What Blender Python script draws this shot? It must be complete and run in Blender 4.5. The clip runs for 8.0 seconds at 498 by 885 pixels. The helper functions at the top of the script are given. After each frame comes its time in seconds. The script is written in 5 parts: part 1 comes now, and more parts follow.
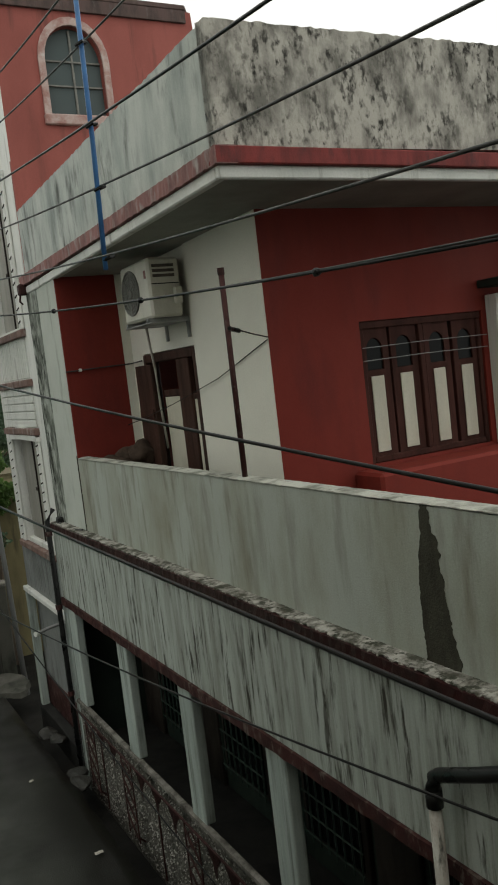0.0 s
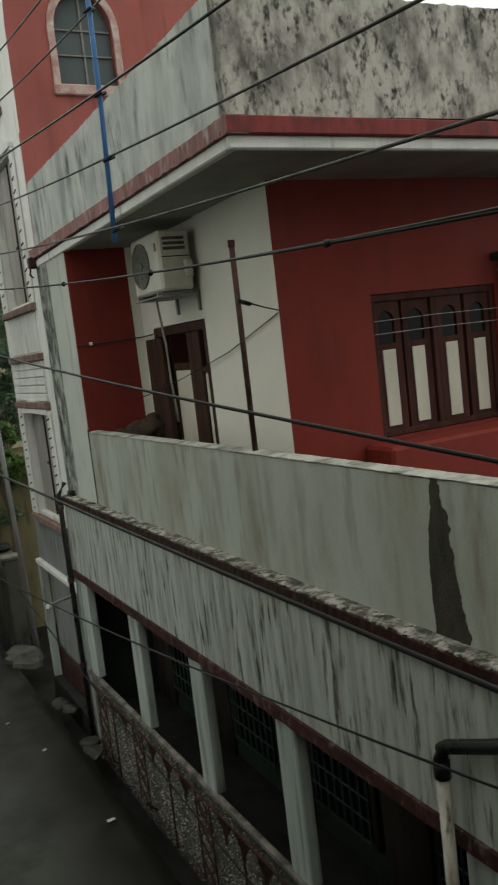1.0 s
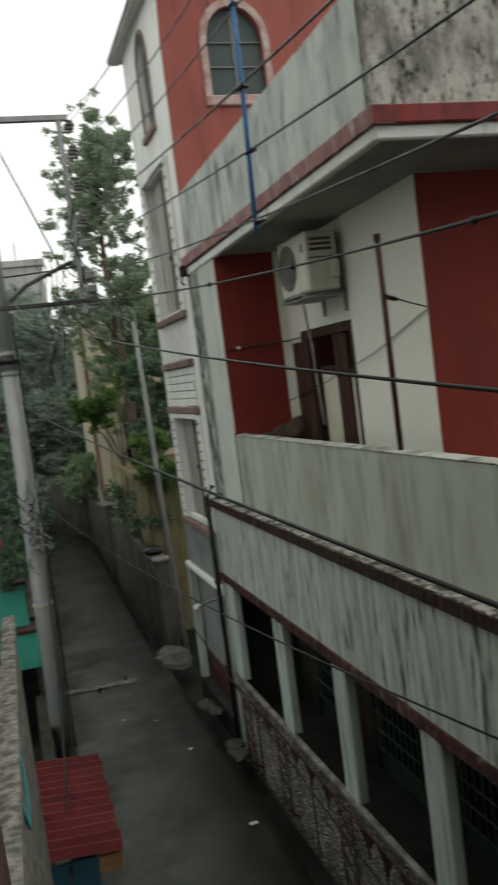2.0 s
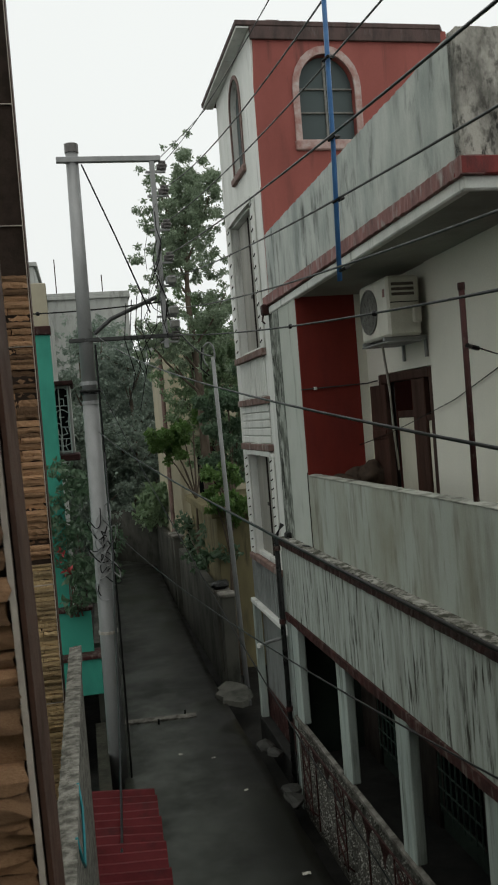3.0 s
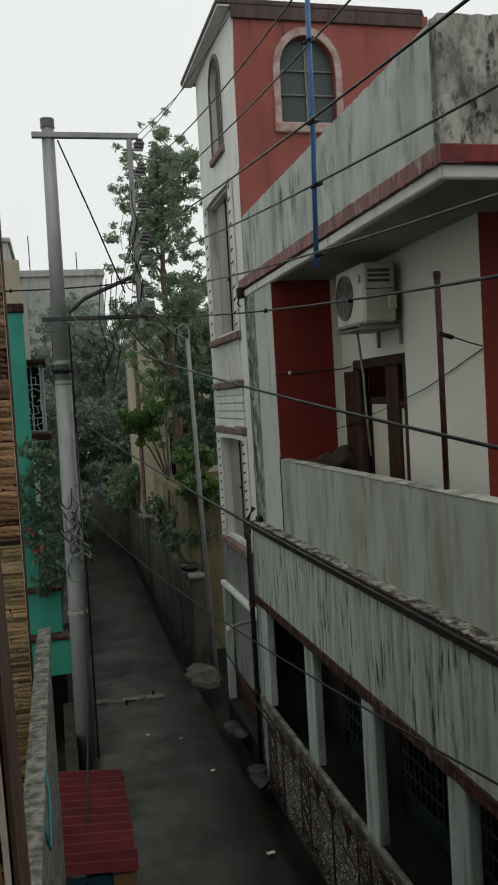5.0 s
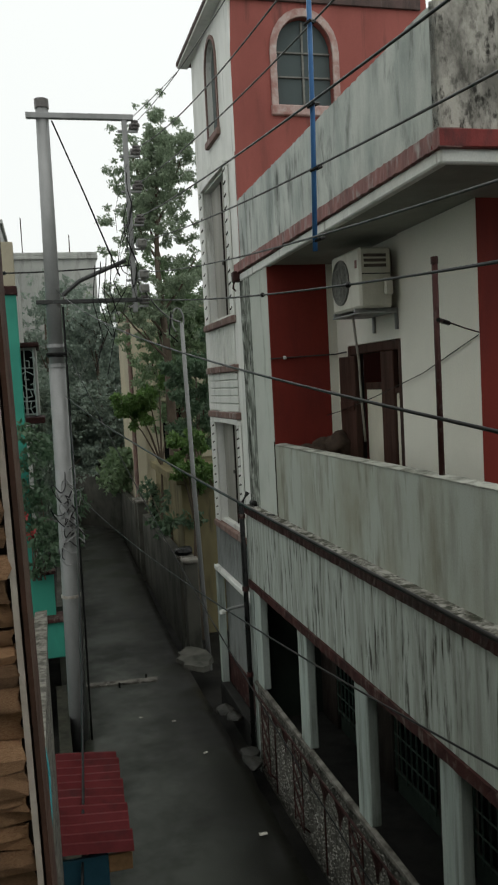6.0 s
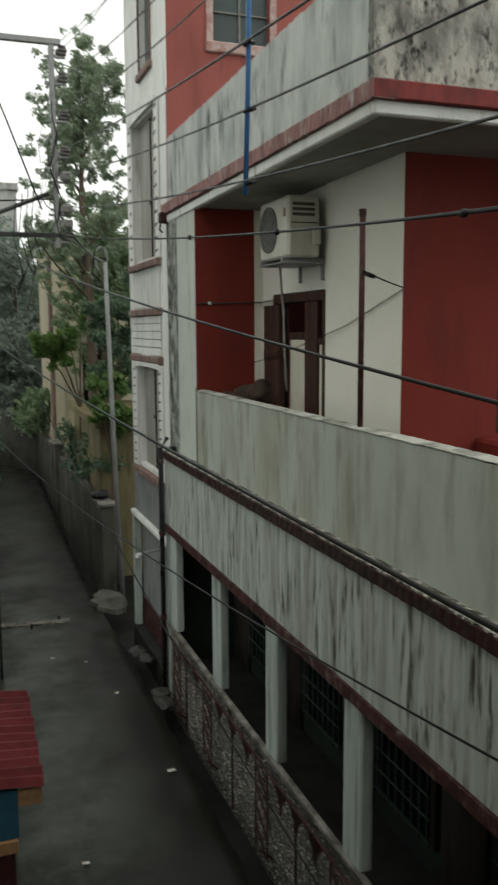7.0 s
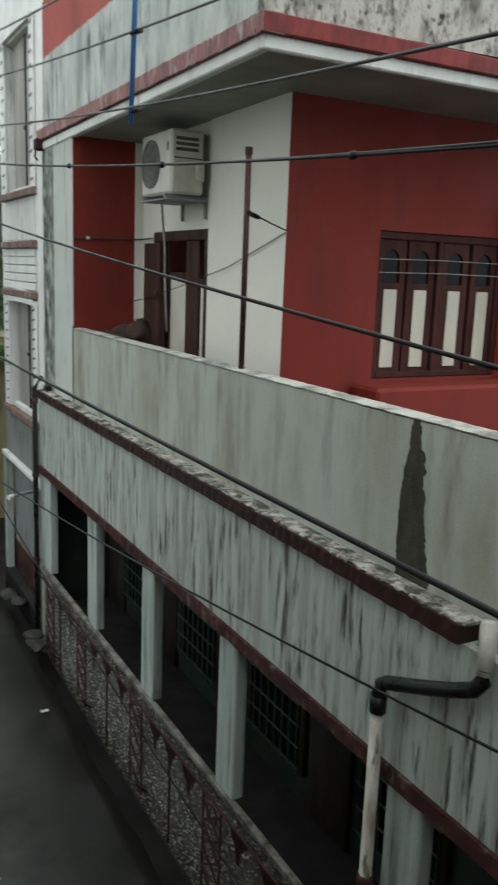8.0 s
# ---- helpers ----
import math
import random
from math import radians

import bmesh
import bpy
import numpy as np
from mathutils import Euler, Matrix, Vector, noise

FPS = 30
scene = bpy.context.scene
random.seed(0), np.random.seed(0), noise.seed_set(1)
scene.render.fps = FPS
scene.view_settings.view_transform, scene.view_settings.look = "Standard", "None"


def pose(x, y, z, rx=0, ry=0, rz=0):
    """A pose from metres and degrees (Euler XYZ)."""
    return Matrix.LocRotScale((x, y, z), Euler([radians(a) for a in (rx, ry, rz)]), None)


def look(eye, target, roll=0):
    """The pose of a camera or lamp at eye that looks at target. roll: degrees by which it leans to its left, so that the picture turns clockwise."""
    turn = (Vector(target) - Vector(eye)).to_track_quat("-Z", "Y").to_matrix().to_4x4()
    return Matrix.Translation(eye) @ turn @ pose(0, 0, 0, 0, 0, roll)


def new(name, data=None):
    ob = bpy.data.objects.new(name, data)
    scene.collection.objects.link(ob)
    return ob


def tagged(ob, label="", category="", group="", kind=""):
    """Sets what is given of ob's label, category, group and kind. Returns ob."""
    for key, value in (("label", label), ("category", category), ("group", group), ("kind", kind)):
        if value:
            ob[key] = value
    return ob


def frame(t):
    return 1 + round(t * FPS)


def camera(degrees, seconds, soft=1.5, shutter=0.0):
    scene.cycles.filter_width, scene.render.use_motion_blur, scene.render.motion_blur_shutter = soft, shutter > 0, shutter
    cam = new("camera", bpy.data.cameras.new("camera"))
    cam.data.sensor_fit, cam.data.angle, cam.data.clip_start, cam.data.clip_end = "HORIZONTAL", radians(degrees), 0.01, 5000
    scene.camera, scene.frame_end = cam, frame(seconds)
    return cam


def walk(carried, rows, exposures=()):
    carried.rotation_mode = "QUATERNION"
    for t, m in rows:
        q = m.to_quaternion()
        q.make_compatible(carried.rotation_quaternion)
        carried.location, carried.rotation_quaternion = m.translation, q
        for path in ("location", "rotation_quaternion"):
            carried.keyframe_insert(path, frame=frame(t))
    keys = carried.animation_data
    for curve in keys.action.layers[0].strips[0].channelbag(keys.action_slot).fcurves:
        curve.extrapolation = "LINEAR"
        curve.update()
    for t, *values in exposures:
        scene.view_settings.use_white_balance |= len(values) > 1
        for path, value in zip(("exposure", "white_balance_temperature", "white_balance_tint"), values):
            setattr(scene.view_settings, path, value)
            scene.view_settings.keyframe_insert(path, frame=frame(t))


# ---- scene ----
cam = camera(33.6, 8.0, soft=1.9, shutter=0.5)
PATH = [
    (0, (0.288, 1.111, 4.98), (1.199, 2.883, 4.805), -6.7),
    (0.5, (0.287, 1.115, 4.975), (1.199, 2.886, 4.795), -6.6),
    (1, (0.296, 1.115, 4.973), (1.174, 2.897, 4.74), -6.7),
    (1.5, (0.325, 1.115, 4.933), (1.071, 2.96, 4.731), -7.8),
    (2, (0.368, 1.174, 4.859), (0.914, 3.091, 4.699), -7.3),
    (2.2, (0.381, 1.196, 4.86), (0.847, 3.137, 4.724), -6.8),
    (3.3, (0.342, 1.159, 4.914), (0.728, 3.121, 4.866), -4.5),
    (3.5, (0.331, 1.163, 4.917), (0.737, 3.121, 4.861), -4.0),
    (4, (0.341, 1.161, 4.917), (0.775, 3.112, 4.842), -3.3),
    (5.5, (0.365, 1.177, 4.911), (0.816, 3.122, 4.795), -3.4),
    (6, (0.335, 1.178, 4.912), (0.798, 3.118, 4.771), -3.0),
    (6.5, (0.328, 1.164, 4.914), (0.856, 3.081, 4.702), -1.5),
    (7, (0.322, 1.171, 4.902), (0.964, 3.046, 4.629), -0.3),
    (7.5, (0.32, 1.203, 4.892), (1.095, 3.012, 4.54), 1.2),
    (8, (0.295, 1.201, 4.878), (1.206, 2.935, 4.476), 2.2),
]
walk(cam, [(t, look(eye, target, roll)) for t, eye, target, roll in PATH],
     exposures=((0, 0.4, 6900, 10), (1.0, 0.4, 6900, 10), (2.0, 0.5, 6750, 10), (3.5, 0.05, 6650, 10), (4.0, 0.05, 6650, 10), (5.5, 0.1, 6650, 10), (6.0, 0.28, 6650, 10), (6.5, 0.35, 6700, 10), (7.0, 0.6, 6800, 10), (7.5, 1.0, 7000, 11), (8.0, 1.1, 6300, 11)))

# ---- overcast, rainy daylight ----
world = bpy.data.worlds.new("rain_sky")
scene.world = world
world.use_nodes = True
wn, wl = world.node_tree.nodes, world.node_tree.links
sky = wn.new("ShaderNodeTexSky")
sky.sky_type = "NISHITA"
sky.sun_disc = False
sky.sun_elevation = radians(60)
sky.sun_rotation = radians(150)
sky.dust_density = 8
sky_grey = wn.new("ShaderNodeHueSaturation")
sky_grey.inputs["Saturation"].default_value = 0.12
sky_grey.inputs["Value"].default_value = 0.085
cloud = wn.new("ShaderNodeTexNoise")
cloud.inputs["Scale"].default_value = 1.3
cloud_ramp = wn.new("ShaderNodeMapRange")
cloud_ramp.inputs["To Min"].default_value = 0.84
cloud_ramp.inputs["To Max"].default_value = 0.98
cover = wn.new("ShaderNodeMix")
cover.data_type = "RGBA"
cover.inputs["Factor"].default_value = 0.85
cloud_tint = wn.new("ShaderNodeCombineColor")
wl.new(sky.outputs[0], sky_grey.inputs["Color"])
wl.new(cloud.outputs[0], cloud_ramp.inputs["Value"])
for socket in ("Green", "Blue"):
    wl.new(cloud_ramp.outputs[0], cloud_tint.inputs[socket])
cloud_warm = wn.new("ShaderNodeMath")
cloud_warm.operation = "MULTIPLY"
cloud_warm.inputs[1].default_value = 0.95
wl.new(cloud_ramp.outputs[0], cloud_warm.inputs[0])
wl.new(cloud_warm.outputs[0], cloud_tint.inputs["Red"])
wl.new(sky_grey.outputs[0], cover.inputs["A"])
wl.new(cloud_tint.outputs[0], cover.inputs["B"])
wl.new(cover.outputs["Result"], wn["Background"].inputs["Color"])
wn["Background"].inputs["Strength"].default_value = 1.0

sun = new("sun", bpy.data.lights.new("sun", "SUN"))
sun.data.energy = 0.25
sun.data.angle = radians(40)
sun.data.color = (1.0, 0.97, 0.92)
sun.matrix_world = look((-6, -8, 20), (0, 0, 0))


# ---- materials ----
def mat(name, base, other=None, amount=0.5, scale=2.0, stretch=1.0, low=0.42, high=0.66, rough=0.8, metal=0.0, bump=0.25,
        grain=70.0, stain=None, stain_scale=9.0, stain_stretch=0.08, stain_low=0.52, stain_high=0.7, rough_var=0.1, per_piece=0.0, spec=0.2):
    """A procedural surface: two-tone patches, an optional second stain (drips), fine grain and relief."""
    m = bpy.data.materials.new(name)
    m.use_nodes = True
    n, l = m.node_tree.nodes, m.node_tree.links
    p = n["Principled BSDF"]
    co = n.new("ShaderNodeTexCoord")

    def patches(sc, st, lo, hi, detail=7.0):
        mp = n.new("ShaderNodeMapping")
        mp.inputs["Scale"].default_value = (sc, sc, sc * st)
        nz = n.new("ShaderNodeTexNoise")
        nz.inputs["Scale"].default_value = 1.0
        nz.inputs["Detail"].default_value = detail
        nz.inputs["Roughness"].default_value = 0.62
        mr = n.new("ShaderNodeMapRange")
        mr.inputs["From Min"].default_value, mr.inputs["From Max"].default_value = lo, hi
        l.new(co.outputs["Object"], mp.inputs["Vector"])
        l.new(mp.outputs[0], nz.inputs["Vector"])
        l.new(nz.outputs[0], mr.inputs["Value"])
        return nz.outputs[0], mr.outputs[0]

    def mix(a, b, fac, gain=1.0):
        x = n.new("ShaderNodeMix")
        x.data_type = "RGBA"
        for s, v in (("A", a), ("B", b)):
            if isinstance(v, tuple):
                x.inputs[s].default_value = (*v, 1)
            else:
                l.new(v, x.inputs[s])
        if gain != 1.0:
            g = n.new("ShaderNodeMath")
            g.operation = "MULTIPLY"
            g.inputs[1].default_value = gain
            l.new(fac, g.inputs[0])
            fac = g.outputs[0]
        l.new(fac, x.inputs["Factor"])
        return x.outputs["Result"]

    raw, f = patches(scale, stretch, low, high)
    col = mix(base, other or tuple(c * 0.7 for c in base), f, amount)
    if stain:
        _, s1 = patches(stain_scale, stain_stretch, stain_low, stain_high)
        _, s2 = patches(stain_scale * 0.17, 0.6, 0.33, 0.56, 3.0)
        both = n.new("ShaderNodeMath")
        both.operation = "MULTIPLY"
        l.new(s1, both.inputs[0])
        l.new(s2, both.inputs[1])
        col = mix(col, stain, both.outputs[0])
    fine, ff = patches(grain, 1.0, 0.3, 0.75, 4.0)
    hsv = n.new("ShaderNodeHueSaturation")
    vr = n.new("ShaderNodeMapRange")
    vr.inputs["To Min"].default_value, vr.inputs["To Max"].default_value = 0.92, 1.07
    l.new(ff, vr.inputs["Value"])
    val = vr.outputs[0]
    if per_piece:
        oi = n.new("ShaderNodeObjectInfo")
        pr = n.new("ShaderNodeMapRange")
        pr.inputs["To Min"].default_value, pr.inputs["To Max"].default_value = 1 - per_piece, 1 + per_piece
        l.new(oi.outputs["Random"], pr.inputs["Value"])
        mu = n.new("ShaderNodeMath")
        mu.operation = "MULTIPLY"
        l.new(val, mu.inputs[0])
        l.new(pr.outputs[0], mu.inputs[1])
        val = mu.outputs[0]
    l.new(val, hsv.inputs["Value"])
    l.new(col, hsv.inputs["Color"])
    l.new(hsv.outputs[0], p.inputs["Base Color"])
    rr = n.new("ShaderNodeMapRange")
    rr.inputs["To Min"].default_value, rr.inputs["To Max"].default_value = max(0.03, rough - rough_var), min(1, rough + rough_var)
    l.new(f, rr.inputs["Value"])
    l.new(rr.outputs[0], p.inputs["Roughness"])
    p.inputs["Metallic"].default_value = metal
    p.inputs["Specular IOR Level"].default_value = spec
    if bump:
        bp = n.new("ShaderNodeBump")
        bp.inputs["Strength"].default_value = bump
        bp.inputs["Distance"].default_value = 0.01
        l.new(fine, bp.inputs["Height"])
        l.new(bp.outputs[0], p.inputs["Normal"])
    return m


def leaf_mat(name, a, b):
    m = bpy.data.materials.new(name)
    m.use_nodes = True
    n, l = m.node_tree.nodes, m.node_tree.links
    p = n["Principled BSDF"]
    g = n.new("ShaderNodeNewGeometry")
    x = n.new("ShaderNodeMix")
    x.data_type = "RGBA"
    x.inputs["A"].default_value, x.inputs["B"].default_value = (*a, 1), (*b, 1)
    l.new(g.outputs["Random Per Island"], x.inputs["Factor"])
    l.new(x.outputs["Result"], p.inputs["Base Color"])
    p.inputs["Roughness"].default_value = 0.45
    tr = n.new("ShaderNodeBsdfTranslucent")
    l.new(x.outputs["Result"], tr.inputs["Color"])
    ms = n.new("ShaderNodeMixShader")
    ms.inputs[0].default_value = 0.42
    l.new(p.outputs[0], ms.inputs[1])
    l.new(tr.outputs[0], ms.inputs[2])
    l.new(ms.outputs[0], n["Material Output"].inputs[0])
    return m


def glass_mat(name, tint, rough=0.08):
    m = bpy.data.materials.new(name)
    m.use_nodes = True
    p = m.node_tree.nodes["Principled BSDF"]
    p.inputs["Base Color"].default_value = (*tint, 1)
    p.inputs["Roughness"].default_value = rough
    p.inputs["IOR"].default_value = 1.3
    p.inputs["Specular IOR Level"].default_value = 0.2
    return m


M_PALE = mat("pale_green_plaster", (0.47, 0.50, 0.45), (0.38, 0.41, 0.36), 0.9, 0.9, 0.8, bump=0.1, stain=(0.17, 0.18, 0.14), stain_scale=3.2, stain_stretch=0.2, stain_low=0.55, stain_high=0.74)
M_MOSSWALL = mat("moss_blackened_plaster", (0.40, 0.43, 0.38), (0.14, 0.155, 0.13), 1.0, 5, 0.5, 0.40, 0.58, bump=0.3, stain=(0.03, 0.034, 0.027), stain_scale=12, stain_stretch=0.4, stain_low=0.44, stain_high=0.56)
M_SPANDREL = mat("rain_streaked_plaster", (0.39, 0.425, 0.385), (0.185, 0.195, 0.16), 0.75, 9, 0.07, 0.42, 0.68, bump=0.2, stain=(0.045, 0.043, 0.033), stain_scale=17, stain_stretch=0.11, stain_low=0.51, stain_high=0.63)
M_ROOFPAR = mat("pale_weathered_plaster", (0.47, 0.50, 0.46), (0.27, 0.305, 0.285), 0.9, 2.6, 0.35, 0.4, 0.66, bump=0.2, stain=(0.10, 0.108, 0.10), stain_scale=5.5, stain_stretch=0.3, stain_low=0.5, stain_high=0.68)
M_MOULD = mat("black_moulded_plaster", (0.44, 0.425, 0.375), (0.17, 0.165, 0.145), 1.0, 4.5, 0.5, 0.43, 0.62, bump=0.3, stain=(0.035, 0.034, 0.029), stain_scale=20, stain_stretch=0.6, stain_low=0.48, stain_high=0.62)
M_RED = mat("deep_red_wall_paint", (0.20, 0.029, 0.020), (0.165, 0.024, 0.018), 0.8, 0.8, 0.6, rough=0.75, bump=0.05, stain=(0.13, 0.022, 0.018), stain_scale=3, stain_stretch=0.25, stain_low=0.5, stain_high=0.75)
M_TOWER = mat("faded_red_paint", (0.30, 0.088, 0.072), (0.235, 0.072, 0.06), 0.9, 1.3, 0.4, rough=0.7, bump=0.15, stain=(0.13, 0.05, 0.043), stain_scale=6, stain_stretch=0.1, stain_low=0.54)
M_MAROON = mat("worn_maroon_paint", (0.052, 0.017, 0.015), (0.026, 0.012, 0.011), 0.9, 5, 1, rough=0.7, stain=(0.13, 0.105, 0.09), stain_scale=14, stain_stretch=0.5, stain_low=0.55, stain_high=0.64)
M_PINK = mat("faded_pink_trim", (0.26, 0.13, 0.12), (0.15, 0.09, 0.085), 0.9, 5, 0.4, stain=(0.33, 0.30, 0.28), stain_scale=12, stain_stretch=0.4)
M_BRIGHTRED = mat("red_fascia_paint", (0.215, 0.036, 0.032), (0.11, 0.026, 0.024), 0.9, 6, 0.25, rough=0.6, stain=(0.06, 0.026, 0.026), stain_scale=9, stain_stretch=0.3, stain_low=0.48)
M_CREAM = mat("cream_wall_paint", (0.68, 0.67, 0.59), (0.62, 0.61, 0.54), 0.8, 1.0, 0.8, rough=0.75, bump=0.03)
M_WHITE = mat("off_white_paint", (0.70, 0.71, 0.67), (0.52, 0.54, 0.50), 0.8, 1.6, 0.25, rough=0.75, bump=0.1, stain=(0.30, 0.305, 0.27), stain_scale=7, stain_stretch=0.1, stain_low=0.56)
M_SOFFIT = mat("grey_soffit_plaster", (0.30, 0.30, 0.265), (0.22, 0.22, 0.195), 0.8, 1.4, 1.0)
M_MOSS = mat("mossy_crumbling_cement", (0.25, 0.245, 0.215), (0.10, 0.10, 0.08), 1.0, 18, 1.0, 0.42, 0.62, bump=0.5, grain=90, stain=(0.04, 0.045, 0.032), stain_scale=7, stain_stretch=1.0, stain_low=0.48)
M_PARAPET = mat("drip_stained_pale_paint", (0.375, 0.405, 0.36), (0.275, 0.28, 0.22), 1.0, 1.3, 0.45, 0.42, 0.66, rough=0.75, bump=0.2, stain=(0.115, 0.10, 0.065), stain_scale=4.6, stain_stretch=0.16, stain_low=0.50, stain_high=0.70)
M_FLAKE = mat("flaking_whitewash", (0.40, 0.39, 0.35), (0.075, 0.072, 0.056), 1.0, 6.5, 1.0, 0.42, 0.6, bump=0.5, grain=60, stain=(0.04, 0.045, 0.03), stain_scale=17, stain_stretch=1.0, stain_low=0.48, stain_high=0.58)
M_CAP = mat("chipped_white_plaster", (0.40, 0.41, 0.36), (0.15, 0.155, 0.13), 1.0, 3.5, 0.8, 0.46, 0.64, bump=0.4, stain=(0.07, 0.075, 0.055), stain_scale=9, stain_stretch=1.0, stain_low=0.52)
M_LEDGE = mat("wet_dark_maroon_paint", (0.038, 0.013, 0.012), (0.018, 0.010, 0.009), 0.9, 7, 1, rough=0.45, bump=0.2, stain=(0.10, 0.08, 0.07), stain_scale=16, stain_stretch=0.6, stain_low=0.6, stain_high=0.68)
# Cement for the corner joint; ceiling and low wall use its darkness as shade.
M_JOINTSHADE = mat("joint_and_shade_cement", (0.034, 0.033, 0.023), (0.02, 0.02, 0.015), 0.9, 6, 0.4, bump=0.5)
M_DAMP = mat("olive_damp_cement", (0.058, 0.056, 0.040), (0.032, 0.031, 0.022), 1.0, 5, 0.4, 0.38, 0.62, bump=0.6)
M_COLUMN = mat("pale_column_paint", (0.36, 0.41, 0.375), (0.25, 0.29, 0.265), 0.8, 6, 0.08, bump=0.1, stain=(0.08, 0.09, 0.075), stain_scale=13, stain_stretch=0.06, stain_low=0.48)
# Grey panel paint; on the porch wall it carries the slab's shade.
M_PORCH = mat("grey_panel_and_porch_shade", (0.24, 0.255, 0.245), (0.16, 0.17, 0.165), 0.9, 2, 0.4, stain=(0.08, 0.085, 0.075), stain_scale=5, stain_stretch=0.2)
M_SILL = mat("worn_cement_sill", (0.20, 0.19, 0.165), (0.06, 0.056, 0.047), 0.9, 6, 1, bump=0.5, stain=(0.03, 0.024, 0.02), stain_scale=8, stain_stretch=0.8, stain_low=0.44)
M_PEBBLE = mat("pebble_dash", (0.115, 0.112, 0.094), (0.045, 0.043, 0.036), 1.0, 14, 1, bump=0.8, grain=70, stain=(0.022, 0.024, 0.018), stain_scale=3, stain_stretch=0.5)
M_STONE_BIT = mat("pebbles", (0.30, 0.295, 0.26), (0.07, 0.068, 0.057), 1.0, 9, 1, 0.4, 0.62, rough=0.5, spec=0.5)
M_IRON = mat("rusty_maroon_iron", (0.04, 0.014, 0.012), (0.02, 0.011, 0.0095), 0.9, 12, 1, rough=0.7, bump=0.4)
M_DARKWOOD = mat("dark_wood_and_gap_shade", (0.026, 0.02, 0.016), (0.015, 0.012, 0.01), 0.9, 5, 0.3, rough=0.7)
M_DOOR = mat("dark_brown_door_varnish", (0.052, 0.024, 0.017), (0.028, 0.016, 0.012), 0.9, 7, 0.12, rough=0.6)
# Veranda wall, grid and floor: the room's shade is put into these colours.
M_INSIDE = mat("hood_green_and_room_shade", (0.024, 0.036, 0.028), (0.015, 0.022, 0.018), 0.8, 1.5, 1)
M_GRID = mat("green_grid_paint", (0.03, 0.052, 0.04), (0.018, 0.03, 0.024), 0.8, 10, 1, rough=0.5)
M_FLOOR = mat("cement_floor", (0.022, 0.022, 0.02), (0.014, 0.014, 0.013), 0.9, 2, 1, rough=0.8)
M_WOOD = mat("dark_brown_window_paint", (0.062, 0.021, 0.015), (0.034, 0.014, 0.011), 0.9, 8, 0.15, rough=0.8)
M_PANEL = mat("cream_panel_paint", (0.58, 0.56, 0.46), (0.46, 0.44, 0.36), 0.7, 3, 0.3, rough=0.5, bump=0.05)
M_GLASS = glass_mat("dark_window_glass", (0.006, 0.007, 0.007), 0.12)
M_TOWERGLASS = glass_mat("grey_window_glass", (0.075, 0.095, 0.095), 0.18)
M_BROWNTRIM = mat("brown_stained_trim", (0.20, 0.125, 0.105), (0.12, 0.085, 0.075), 0.9, 6, 0.5, stain=(0.32, 0.29, 0.26), stain_scale=11, stain_stretch=0.4)
M_SHUTTER = mat("dull_grey_shutter_paint", (0.30, 0.295, 0.26), (0.22, 0.215, 0.19), 0.8, 3, 0.2, rough=0.6, bump=0.05)
M_TRIMPINK = mat("white_pink_window_trim", (0.44, 0.34, 0.31), (0.30, 0.15, 0.13), 0.9, 5, 1, 0.42, 0.62, stain=(0.5, 0.46, 0.43), stain_scale=9, stain_stretch=1.0, stain_low=0.54)
M_DARKTOP = mat("sooty_roof_edge", (0.10, 0.066, 0.06), (0.05, 0.042, 0.039), 0.9, 6, 0.3, bump=0.5, stain=(0.15, 0.13, 0.12), stain_scale=9, stain_stretch=0.3, stain_low=0.55)
M_PLASTIC = mat("aged_ivory_plastic", (0.56, 0.55, 0.48), (0.46, 0.45, 0.39), 0.8, 5, 0.4, rough=0.45, bump=0.05)
M_BLACKP = mat("black_pipe_plastic", (0.009, 0.0095, 0.009), (0.018, 0.018, 0.017), 0.7, 6, 1, rough=0.35, bump=0.1)
# Vent slots are flat strips; the slot shade is in this colour.
M_VENT = mat("shadowed_vent_plastic", (0.10, 0.085, 0.07), (0.06, 0.052, 0.045), 0.8, 9, 1, rough=0.6)
M_FANGREY = mat("dusty_grey_grille", (0.19, 0.19, 0.17), (0.11, 0.11, 0.10), 0.8, 14, 1, rough=0.6)
M_GREYP = mat("stained_white_pipe", (0.47, 0.46, 0.41), (0.17, 0.12, 0.09), 0.9, 7, 0.25, rough=0.5, stain=(0.05, 0.05, 0.04), stain_scale=14, stain_stretch=0.3, stain_low=0.56)
M_CABLE = mat("black_cable", (0.005, 0.0053, 0.005), (0.009, 0.009, 0.0085), 0.6, 9, 1, rough=0.4, bump=0.03, spec=0.2)
M_CABLEG = mat("grey_weathered_cable", (0.045, 0.047, 0.045), (0.026, 0.026, 0.025), 0.7, 9, 1, rough=0.5, bump=0.05, spec=0.3)
M_BLUE = mat("blue_pipe_plastic", (0.05, 0.16, 0.36), (0.035, 0.11, 0.27), 0.8, 5, 1, rough=0.4, bump=0.1)
M_GRILLE = mat("pale_green_grille_paint", (0.42, 0.50, 0.47), (0.30, 0.37, 0.35), 0.8, 8, 1, rough=0.5)
M_STEEL = mat("dull_galvanised_steel", (0.27, 0.275, 0.27), (0.20, 0.205, 0.20), 0.8, 4, 0.3, rough=0.5, metal=0.2, bump=0.15, spec=0.4)
M_PORCELAIN = mat("brown_grey_insulator_glaze", (0.16, 0.15, 0.145), (0.08, 0.075, 0.07), 0.8, 10, 1, rough=0.25)
